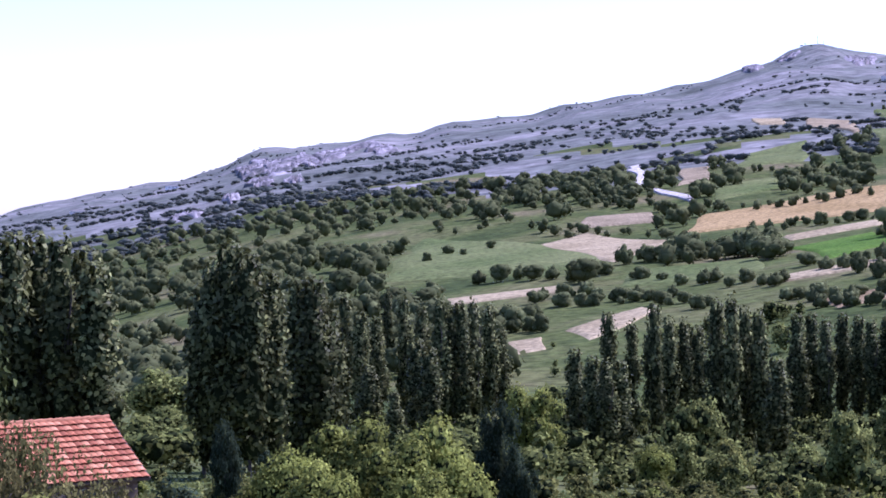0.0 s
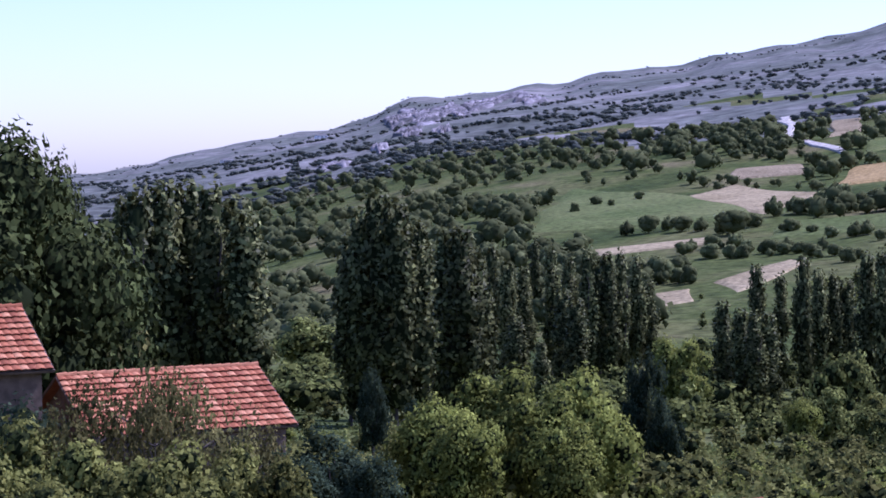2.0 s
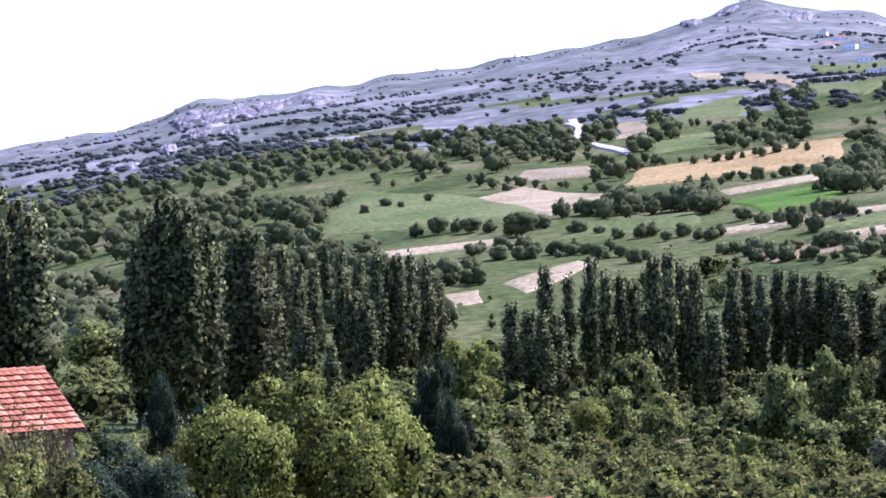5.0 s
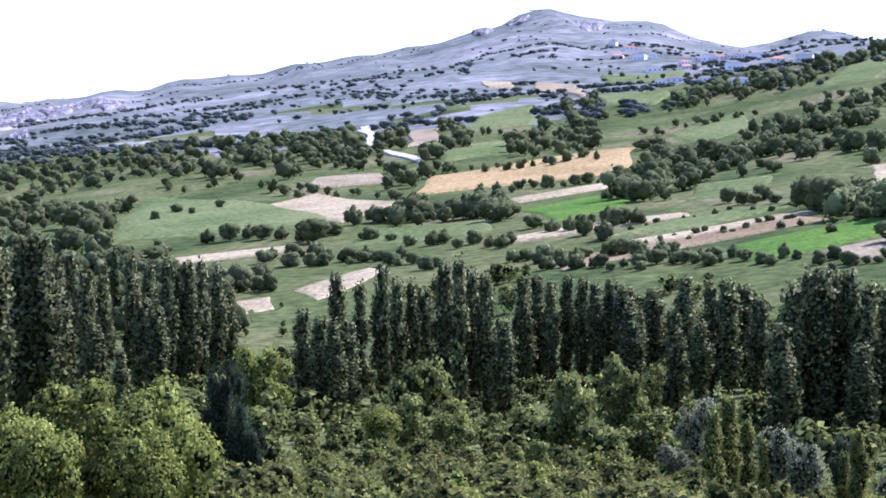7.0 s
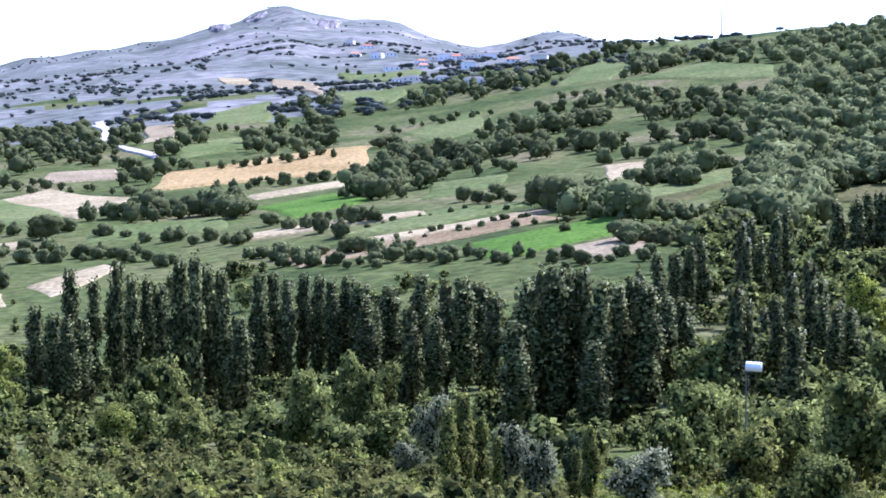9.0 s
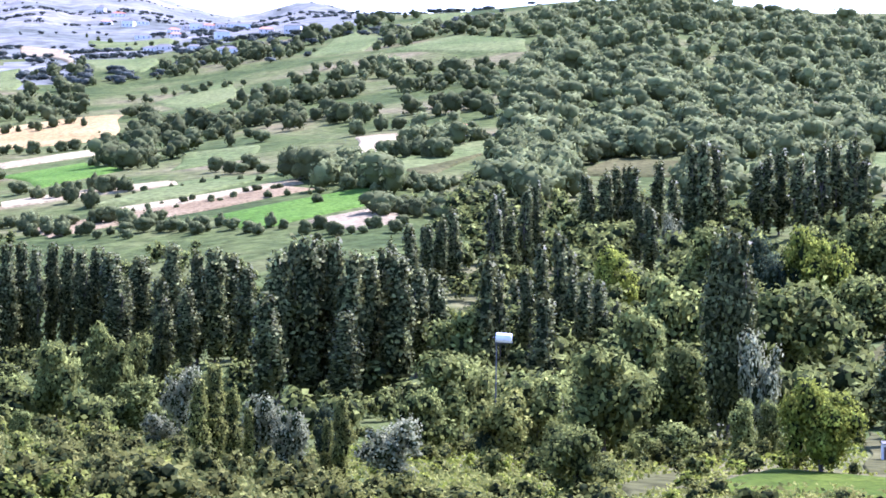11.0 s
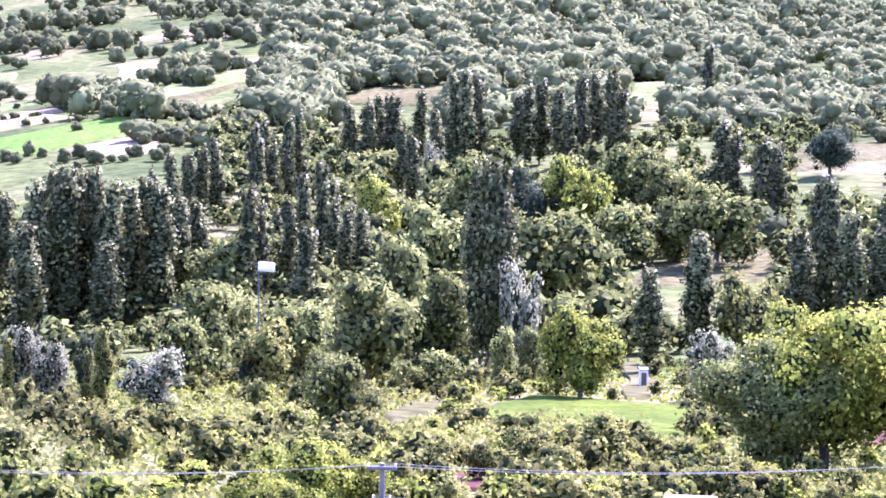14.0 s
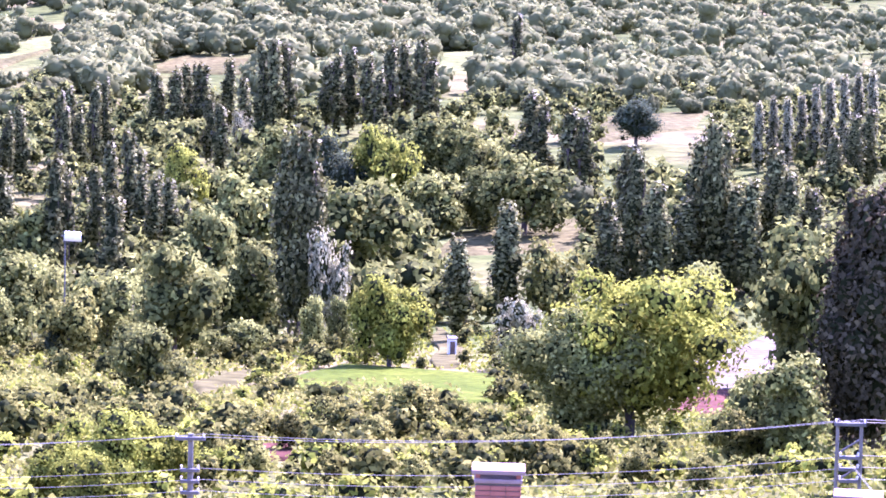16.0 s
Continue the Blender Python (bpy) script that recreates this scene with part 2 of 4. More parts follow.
def leaves(rng, centres, out, size, flat=0.5):
    """Leaf clumps: bent four-cornered pieces, each facing roughly out."""
    n = len(centres)
    d = out + rng.normal(0, flat, (n, 3)) + (0, 0, 0.25)
    d /= np.linalg.norm(d, axis=1)[:, None] + 1e-9
    t = np.cross(d, rng.normal(0, 1, (n, 3)))
    t /= np.linalg.norm(t, axis=1)[:, None] + 1e-9
    s = np.cross(d, t)
    w = (size * rng.uniform(0.55, 1.25, n))[:, None]
    h = (size * rng.uniform(0.4, 0.9, n))[:, None]
    dent = d * w * 0.35
    v = np.stack([centres + t * w, centres + s * h - dent, centres - t * w, centres - s * h - dent], 1).reshape(-1, 3)
    k = np.arange(n)[:, None] * 4
    f = np.concatenate([k + [0, 1, 3], k + [1, 2, 3]])
    return v, f


def unit(v):
    return v / (np.linalg.norm(v, axis=1)[:, None] + 1e-9)


def crown_geo(rng, lobes, per_lobe, size, ball=1, core=0.75, flat=0.5, rag=0.14, column=False, jitter=0.22):
    """A crown from lobes (x, y, z, rx, ry, rz): an uneven leafy core with leaf clumps round it, shaded as rounded masses."""
    vs, fs, inner, ns, base = [], [], [], [], 0
    bv, bf = BALL[ball]
    mean = float(np.mean([rx * rz for _, _, _, rx, _, rz in lobes]))
    mid = np.mean([q[:3] for q in lobes], 0)

    def rounded(p, d):
        whole = p - mid
        if column:
            whole = whole * (1, 1, 0.12)
        return unit(d * (0.4 if column else 0.75) + unit(whole) * (0.9 if column else 0.5) + (0, 0, 0.1) + rng.normal(0, jitter, (len(p), 3)))

    for x, y, z, rx, ry, rz in lobes:
        c, r = np.array([x, y, z]), np.array([rx, ry, rz])
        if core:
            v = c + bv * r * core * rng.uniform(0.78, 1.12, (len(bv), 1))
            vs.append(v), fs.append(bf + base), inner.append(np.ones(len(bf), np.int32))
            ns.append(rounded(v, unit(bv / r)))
            base += len(v)
        n = max(4, int(per_lobe * rx * rz / mean))
        d = rng.normal(0, 1, (n, 3))
        d /= np.linalg.norm(d, axis=1)[:, None]
        p = c + d * r * rng.uniform(1 - 2 * rag, 1 + rag, (n, 1))
        v, f = leaves(rng, p, unit(d / r), size, flat)
        vs.append(v), fs.append(f + base), inner.append(np.zeros(len(f), np.int32))
        ns.append(np.repeat(rounded(p, unit(d / r)), 4, 0))
        base += len(v)
    return np.concatenate(vs), np.concatenate(fs), np.concatenate(inner), np.concatenate(ns)


def trunk_bm(rng, h, r, limbs, spread):
    bm = bmesh.new()
    x = y = 0.0
    k = 5
    pts = [(0, 0, -0.4)]
    for i in range(1, k + 1):
        x, y = x + rng.normal(0, 0.02 * h), y + rng.normal(0, 0.02 * h)
        pts.append((x, y, h * i / k))
    for i in range(k):
        rod(bm, pts[i], pts[i + 1], r * (1.15 - 0.16 * i), r * (1.15 - 0.16 * (i + 1)), 8)
    for i in range(limbs):
        a, p = rng.uniform(0, 6.28), pts[2 + i % 4]
        q = (p[0] + spread * math.cos(a), p[1] + spread * math.sin(a), min(p[2] + h * rng.uniform(0.25, 0.6), 1.08 * h))
        rod(bm, p, q, r * 0.45, r * 0.1, 6)
    return bm


# ---- tree kinds: each is built once, one metre high, then copied and scaled ----
def poplar(seed, mat, slim=0.075, tops=3, per=80, size=0.0165):
    rng = np.random.default_rng(seed)
    root = new("poplar_tree")
    lobes = []
    for i in range(15):
        a, q = rng.uniform(0, 6.28), rng.uniform(0, 1)
        z = 0.13 + 0.78 * q
        wide = slim * (1.0 if q < 0.6 else 1.0 - 0.55 * (q - 0.6) / 0.4) * (0.75 + 0.6 * min(q / 0.3, 1))
        lobes.append((wide * 0.6 * math.cos(a), wide * 0.6 * math.sin(a), z, wide * 0.62, wide * 0.62, rng.uniform(0.07, 0.13)))
    for i in range(tops + 2):
        a = rng.uniform(0, 6.28)
        lobes.append((slim * 0.55 * math.cos(a), slim * 0.55 * math.sin(a), rng.uniform(0.86, 0.95), slim * 0.24, slim * 0.24, 0.075))
    for z in np.arange(0.15, 0.9, 0.12):
        lobes.append((0, 0, z, slim * 0.95, slim * 0.95, 0.12))
    v, f, inner, nor = crown_geo(rng, lobes, per, size, 1, 0.66, 0.4, 0.24, True)
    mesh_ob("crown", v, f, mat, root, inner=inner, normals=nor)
    part("trunk", trunk_bm(rng, 0.75, 0.009, 6, 0.03), BARK, root)
    return root


def round_tree(seed, mat, name="broadleaf_tree", wide=0.42, low=0.2, n=26, per=110, size=0.03, core=0.58, limbs=7, rag=0.2):
    rng = np.random.default_rng(seed)
    root = new(name)
    lobes = []
    for i in range(n):
        d = rng.normal(0, 1, 3)
        d /= np.linalg.norm(d)
        k = rng.uniform(0.4, 0.98)
        s = rng.uniform(0.09, 0.23)
        mid = (low + 1) / 2
        lobes.append((d[0] * k * wide, d[1] * k * wide, mid + d[2] * k * (1 - low) / 2, s * wide * 2, s * wide * 2, s * 0.85))
    lobes.append((0, 0, (low + 1) / 2, wide * 0.6, wide * 0.6, (1 - low) * 0.32))
    v, f, inner, nor = crown_geo(rng, lobes, per, size, 1, core, 0.36, rag)
    v[:, 2] *= 1.02 / max(1.02, float(v[:, 2].max()))
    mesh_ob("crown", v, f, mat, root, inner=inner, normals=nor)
    part("trunk", trunk_bm(rng, 0.6, 0.03 if core else 0.012, limbs, 0.2), BARK, root)
    return root


def hedge_tree(seed, wide):
    """A domed field tree, leafy down to the ground."""
    rng = np.random.default_rng(seed)
    root = new("hedge_tree")
    lobes = [(0, 0, 0.42, wide * 0.85, wide * 0.85, 0.46)]
    for i in range(11):
        a, up = rng.uniform(0, 6.28), rng.uniform(-0.5, 1.0)
        q = math.sqrt(1 - up * up) * 0.72 * wide
        k = rng.uniform(0.16, 0.27)
        lobes.append((q * math.cos(a), q * math.sin(a), 0.42 + 0.38 * up, k * wide * 2, k * wide * 2, k))
    v, f, _, nor = crown_geo(rng, lobes, 44, 0.055, 2, 0.86, 0.4, 0.18, jitter=0.2)
    mesh_ob("crown", v, f, WOODS, root, normals=nor)
    part("trunk", trunk_bm(rng, 0.5, 0.03, 4, 0.2), BARK, root)
    return root


USED = set()


def plant(kind, az, r, h, label, category, group="", wide=1.0, turn=None):
    """Sets a tree of height h at its place; the first of a kind is the pattern itself."""
    x, y, z = at(az, r)
    rot = (az * 37 + r * 1.7) % 360 if turn is None else turn
    if kind.name in USED:
        ob = copy_thing(kind, Matrix())
    else:
        ob = kind
        USED.add(kind.name)
    ob.matrix_basis = pose(x, y, z - 0.05, 0, 0, rot) @ Matrix.Diagonal((h * wide, h * wide, h, 1))
    return tagged(ob, label, category, group)


# ---- ground ----
def build_ground():
    az = np.concatenate([np.arange(-180, -28, 4.0), np.arange(-28, 56, 0.4), np.arange(56, 180, 4.0)])
    r = np.concatenate([[0.0], np.exp(np.arange(math.log(7), math.log(4980), 0.028))])
    a, q = np.meshgrid(np.radians(az), r, indexing="ij")
    x, y = q * np.sin(a), q * np.cos(a)
    z = ground_z(x, y)
    v = np.stack([x, y, z], -1).reshape(-1, 3)
    n, m = len(az), len(r)
    i, j = np.meshgrid(np.arange(n), np.arange(0, m - 1), indexing="ij")
    i2 = (i + 1) % n
    f = np.stack([i * m + j, i * m + j + 1, i2 * m + j + 1, i2 * m + j], -1).reshape(-1, 4)
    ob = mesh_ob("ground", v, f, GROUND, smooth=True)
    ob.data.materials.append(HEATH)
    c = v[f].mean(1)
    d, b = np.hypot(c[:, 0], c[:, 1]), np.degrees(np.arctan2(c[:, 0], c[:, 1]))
    # Hill faces beyond this edge take the hazed ground colour.
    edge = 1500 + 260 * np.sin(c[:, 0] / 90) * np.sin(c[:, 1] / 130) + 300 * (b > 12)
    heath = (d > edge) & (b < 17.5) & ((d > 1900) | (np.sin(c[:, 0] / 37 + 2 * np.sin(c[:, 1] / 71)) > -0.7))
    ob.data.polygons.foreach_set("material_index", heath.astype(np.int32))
    tagged(ob, "dry grassy valley floor and rising hillsides", "ground", kind="structure")


build_ground()
FIELDS = []


def field(name, corners, mat, label, category="field", lift=0.12):
    """A field laid on the ground; corners: four of (degrees right, metres away), in order round it."""
    p = np.array([(r * math.sin(radians(a)), r * math.cos(radians(a))) for a, r in corners])
    far = float(np.hypot(*p.T).mean())
    n = 24
    u, w = np.meshgrid(np.linspace(0, 1, n), np.linspace(0, 1, n), indexing="ij")
    q = (p[0] * ((1 - u) * (1 - w))[..., None] + p[1] * (u * (1 - w))[..., None] + p[2] * (u * w)[..., None] + p[3] * ((1 - u) * w)[..., None])
    wob = 0.004 * far
    rim = np.minimum.reduce([u, w, 1 - u, 1 - w])
    q = q + wob * (0.4 + 0 * rim)[..., None] * np.stack([np.sin(q[..., 1] / far * 60), np.sin(q[..., 0] / far * 70 + 1)], -1)
    z = ground_z(q[..., 0], q[..., 1]) + lift + far * 0.0006 - np.where(rim < 1e-6, lift + far * 0.0009, 0)
    v = np.concatenate([q, z[..., None]], -1).reshape(-1, 3)
    i, j = np.meshgrid(np.arange(n - 1), np.arange(n - 1), indexing="ij")
    f = np.stack([i * n + j, i * n + j + 1, (i + 1) * n + j + 1, (i + 1) * n + j], -1).reshape(-1, 4)
    a = v[f[0]]
    if np.cross(a[1] - a[0], a[2] - a[0])[2] < 0:
        f = f[:, ::-1]
    FIELDS.append(p)
    return tagged(mesh_ob(name, v, f, mat, smooth=True), label, category, kind="structure")


def in_fields(x, y):
    hit = np.zeros(len(x), bool)
    for p in FIELDS:
        s = []
        for k in range(4):
            a, b = p[k], p[(k + 1) % 4]
            s.append((b[0] - a[0]) * (y - a[1]) - (b[1] - a[1]) * (x - a[0]))
        s = np.array(s)
        hit |= (s > 0).all(0) | (s < 0).all(0)
    return hit

# ---- fields ----
field("green_field", [(13.81, 635), (18.11, 664), (18.07, 616), (14.95, 584)], GREEN, "bright green irrigated crop field between hedges")
field("bare_field", [(16.09, 590), (18.14, 608), (18.91, 578), (17.72, 560)], BARE, "bare beige earth patch among trees")
field("ploughed_field", [(9.2, 658), (16.01, 695), (16.58, 675), (9.91, 631)], BROWN, "reddish brown ploughed strip of earth")
field("stubble_field", [(10.76, 683), (16.15, 714), (16.22, 697), (10.9, 668)], STRAW, "pale straw-coloured stubble strip among hedges")
field("green_field", [(8.78, 877), (10.9, 896), (11.72, 833), (9.77, 781)], GREEN, "bright green irrigated crop field between hedges")
field("grain_field", [(5.96, 1001), (6.6, 1104), (11.78, 1146), (11.56, 1016)], TAN, "wide golden ripe grain field on the slope")
field("stubble_field", [(8.5, 936), (11.04, 964), (11.07, 933), (8.64, 915)], STRAW, "pale straw-coloured stubble strip among hedges")
field("green_field", [(-1.59, 906), (-0.46, 1149), (4.33, 977), (4.11, 875)], PALEGREEN, "soft green crop field between hedges")
field("stubble_field", [(2.49, 1034), (3.55, 1067), (5.92, 977), (4.47, 880)], STRAW, "pale straw-coloured stubble strip among hedges")
field("pasture", [(4.32, 781), (4.89, 840), (8.16, 840), (8.02, 775)], PALEGREEN, "pale green grazed pasture on the slope")
field("bare_field", [(3.34, 1090), (3.77, 1139), (5.47, 1135), (5.49, 1084)], BARE, "bare beige earth patch among trees")
field("gravel_patch", [(4.74, 1590), (5.05, 1593), (5.22, 1305), (5.05, 1289)], CHALK, "white bare gravel patch on the hillside")
field("gravel_patch", [(5.3, 1280), (6.35, 1184), (6.29, 1163), (5.61, 1219)], CHALK, "white bare gravel patch on the hillside")
field("bare_field", [(5.97, 1260), (6.16, 1407), (6.86, 1397), (6.78, 1286)], BARE, "bare beige earth patch among trees")
field("stubble_field", [(1.62, 611), (1.76, 646), (2.64, 649), (2.58, 618)], STRAW, "pale straw-coloured stubble strip among hedges")
field("stubble_field", [(3.04, 659), (5.17, 699), (5.59, 685), (3.74, 627)], STRAW, "pale straw-coloured stubble strip among hedges")
field("stubble_field", [(0.08, 810), (3.19, 815), (3.19, 794), (0.22, 783)], STRAW, "pale straw-coloured stubble strip among hedges")
field("stubble_field", [(7.87, 741), (13.04, 761), (13.04, 739), (8.01, 723)], STRAW, "pale straw-coloured stubble strip among hedges")
field("bare_field", [(9.06, 2014), (10.33, 1987), (10.44, 1548), (9.48, 1867)], BARE, "bare beige earth patch among trees")
field("stubble_field", [(7.93, 2075), (8.64, 2039), (8.61, 1946), (7.93, 1965)], STRAW, "pale straw-coloured stubble strip among hedges")
field("pasture", [(10.9, 2072), (12.88, 2029), (12.96, 1794), (11.04, 1953)], PALEGREEN, "pale green grazed pasture on the slope")
field("pasture", [(10.75, 1612), (12.6, 1543), (12.31, 1438), (10.9, 1468)], PALEGREEN, "pale green grazed pasture on the slope")
field("pasture", [(12.31, 1204), (14.58, 1282), (14.44, 1180), (13.45, 1117)], PALEGREEN, "pale green grazed pasture on the slope")
field("pasture", [(7.79, 1514), (9.2, 1559), (9.2, 1353), (7.37, 1352)], PALEGREEN, "pale green grazed pasture on the slope")
field("pasture", [(6.81, 1235), (8.64, 1285), (8.5, 1210), (6.81, 1157)], PALEGREEN, "pale green grazed pasture on the slope")
field("pasture", [(12.89, 804), (13.17, 876), (15.16, 866), (14.87, 824)], PALEGREEN, "pale green grazed pasture on the slope")
field("pasture", [(10.48, 698), (13.45, 757), (16.01, 744), (13.17, 701)], PALEGREEN, "pale green grazed pasture on the slope")
field("stubble_field", [(17.42, 853), (18.52, 857), (18.55, 787), (17.63, 792)], STRAW, "pale straw-coloured stubble strip among hedges")
field("pasture", [(18.41, 707), (18.69, 762), (20.93, 821), (20.8, 768)], PALEGREEN, "pale green grazed pasture on the slope")
field("pasture", [(17.97, 1308), (19.94, 1361), (21.89, 1282), (21.75, 1213)], PALEGREEN, "pale green grazed pasture on the slope")
field("pasture", [(16.35, 1390), (17.41, 1648), (18.18, 1451), (17.69, 1353)], PALEGREEN, "pale green grazed pasture on the slope")
field("pasture", [(18.67, 1600), (19.09, 1747), (20.24, 1719), (19.38, 1538)], PALEGREEN, "pale green grazed pasture on the slope")
field("dry_meadow", [(18.45, 728), (20.54, 817), (20.71, 766), (19.29, 698)], DRY, "sunburnt yellow-green meadow among trees")
field("dry_meadow", [(22.8, 703), (23.92, 747), (25.79, 733), (25.49, 694)], DRY, "sunburnt yellow-green meadow among trees")
field("pasture", [(26.76, 720), (27.67, 732), (27.61, 705), (26.9, 693)], PALEGREEN, "pale green grazed pasture on the slope")
field("dry_meadow", [(34.28, 526), (34.4, 590), (37.32, 613), (36.76, 557)], DRY, "sunburnt yellow-green meadow among trees")
field("dry_meadow", [(29.98, 358), (30.68, 387), (34.36, 407), (34.22, 359)], DRY, "sunburnt yellow-green meadow among trees")
field("grass_plot", [(26.27, 182), (27.9, 209), (32.12, 198), (31.93, 165)], LAWN, "lush bright green grass plot")
field("pasture", [(24.19, 180), (25.61, 198), (26.26, 191), (24.48, 170)], DRY, "pale green grazed pasture on the slope")
field("bare_field", [(36.6, 188), (36.86, 220), (39.08, 257), (39.41, 193)], YARD, "trodden beige earth yard among trees")
field("ploughed_field", [(36.19, 163), (36.74, 188), (38.01, 190), (37.75, 162)], REDSOIL, "bare red-brown earth under the trees")
field("dry_meadow", [(30.41, 204), (30.38, 269), (31.06, 245), (31.08, 205)], DRY, "sunburnt yellow-green meadow among trees")
field("pasture", [(5.93, 784), (6.5, 819), (8.05, 841), (8.05, 787)], PALEGREEN, "pale green grazed pasture on the slope")
field("stubble_field", [(11.97, 748), (13.0, 756), (13.02, 739), (12.05, 734)], STRAW, "pale straw-coloured stubble strip among hedges")
field("pasture", [(30.16, 696), (30.29, 758), (31.55, 772), (31.28, 705)], PALEGREEN, "pale green grazed pasture on the slope")
field("dry_meadow", [(30.16, 355), (30.3, 376), (31.36, 379), (31.51, 360)], DRY, "sunburnt yellow-green meadow among trees")
field("ploughed_field", [(25.73, 120), (25.93, 128), (26.94, 128), (27.09, 118)], REDSOIL, "bare red-brown earth under the trees")
field("pasture", [(30.08, 358), (30.21, 378), (32.09, 388), (32.17, 366)], PALEGREEN, "pale green grazed pasture on the slope")


def outcrop(az, r, wide, deep, seed):
    """A patch of bare rock with a ragged rim and rough relief, on the hillside."""
    rng = np.random.default_rng(seed)
    n, m = 28, 7
    a = np.linspace(0, 2 * math.pi, n, endpoint=False)
    rim = 1 + 0.28 * np.sin(2 * a + rng.uniform(0, 6)) + 0.2 * np.sin(5 * a + rng.uniform(0, 6)) + rng.uniform(-0.22, 0.22, n)
    x0, y0, _ = at(az, r)
    c, s = math.cos(radians(az)), math.sin(radians(az))
    v = [(x0, y0, float(ground_z(x0, y0)) + 3)]
    for k in range(1, m + 1):
        u = np.cos(a) * rim * wide / 2 * k / m
        w = np.sin(a) * rim * deep / 2 * k / m
        x, y = x0 + u * c + w * s, y0 - u * s + w * c
        z = ground_z(x, y) + (rng.uniform(0.8, 5.0, n) if k < m else -1.5)
        v += list(zip(x, y, z))
    f = [(0, 1 + i, 1 + (i + 1) % n) for i in range(n)]
    for k in range(m - 1):
        for i in range(n):
            p, q = 1 + k * n + i, 1 + k * n + (i + 1) % n
            f += [(p, p + n, q + n), (p, q + n, q)]
    tagged(mesh_ob("rock_outcrop", v, f, ROCK), "pale weathered bare rock on the hillside", "rock", kind="structure")


OUTCROPS = [(-4.75, 2500, 34, 260), (-4.3, 2620, 30, 330), (-4.0, 2380, 42, 300), (-3.55, 2560, 38, 380), (-3.15, 2450, 26, 300), (-2.75, 2640, 44, 200), (-2.2, 2700, 50, 160), (-1.4, 2600, 40, 190), (-5.2, 1940, 16, 90), (-6.3, 1790, 24, 60), (-4.45, 2120, 26, 90), (-3.6, 2080, 14, 70), (8.8, 3050, 30, 90), (7.9, 3000, 26, 160), (10.6, 2900, 40, 180)]
for k, (az, r, wide, deep) in enumerate(OUTCROPS):
    outcrop(az, r, wide, deep, 300 + k)

# ---- places of the trees: degrees to the right, metres away, height, breadth ----
POP_LEFT = [(-11.6, 240, 24.8), (-11.23, 236, 25.5), (-10.61, 238, 26.2), (-9.98, 242, 26.5), (-9.41, 236, 26.0), (-8.79, 240, 24.9), (-8.55, 234, 23.0), (-12.03, 246, 20.6)]
POP_PAIR = [(-5.28, 256, 26.7), (-5.69, 258, 25.1), (-4.83, 254, 25.6), (-4.34, 257, 23.5), (-5.95, 259, 21.9), (-3.56, 275, 23.6), (-3.19, 273, 23.7), (-2.83, 276, 21.1)]
POP_MID_a = [(-2.73, 430, 25.3), (-2.42, 436, 25.8), (-2.03, 425, 23.0), (-1.63, 440, 21.7), (-1.31, 600, 21.9), (-0.93, 445, 26.1), (-0.47, 435, 24.4), (0.0, 430, 25.7), (0.27, 440, 24.2), (0.52, 432, 25.3), (0.84, 438, 25.7), (1.21, 445, 25.1), (1.51, 450, 19.9), (-1.83, 365, 14.4), (-0.62, 372, 19.1), (-0.31, 366, 17.8), (-1.21, 350, 10.7), (3.35, 372, 19.5), (3.78, 366, 18.4), (4.16, 362, 17.4), (4.49, 366, 17.7), (4.22, 420, 24.8), (4.78, 425, 23.2), (5.35, 415, 27.5), (5.73, 424, 24.7), (6.09, 428, 23.5), (6.41, 430, 22.5), (6.89, 385, 28.8)]
POP_MID_b = [(7.27, 380, 29.4), (7.62, 388, 27.5), (7.97, 384, 26.6)]
POP_ROW = [(8.38, 345, 18.9), (8.89, 432, 22.7), (9.27, 438, 22.0), (9.62, 430, 21.4), (10.01, 440, 21.3), (10.39, 434, 20.9), (10.73, 428, 20.0), (11.13, 438, 19.4), (11.43, 432, 18.4), (11.82, 420, 14.5), (12.17, 436, 16.8), (12.67, 350, 19.2), (12.95, 425, 19.4)]
POP_DARK = [(12.96, 420, 20.4), (13.6, 400, 19.7), (14.03, 396, 20.8), (14.46, 404, 18.9), (14.81, 380, 18.6), (15.31, 318, 17.9), (15.59, 335, 23.2), (16.02, 340, 24.2), (16.37, 336, 24.7), (16.66, 342, 23.8), (17.01, 338, 24.3), (17.44, 334, 22.8), (17.3, 310, 15.4), (17.86, 340, 21.6), (18.28, 344, 22.0), (18.6, 338, 21.3), (19.13, 362, 18.0), (19.56, 366, 17.1), (13.32, 390, 14.8), (11.61, 400, 16.9), (11.47, 430, 18.6), (12.18, 425, 17.9)]
POP_BACK = [(18.92, 480, 11.0), (19.27, 486, 10.7), (19.63, 478, 11.8), (20.04, 490, 11.3), (20.98, 385, 17.3), (21.09, 470, 16.1), (21.44, 476, 14.7), (21.83, 480, 20.1), (22.06, 486, 19.8), (22.21, 400, 17.3), (22.76, 396, 17.5), (22.99, 380, 14.0), (22.36, 345, 13.6), (23.32, 370, 13.8), (23.67, 376, 12.7), (23.37, 545, 15.3), (23.85, 540, 17.1), (24.33, 548, 17.6)]
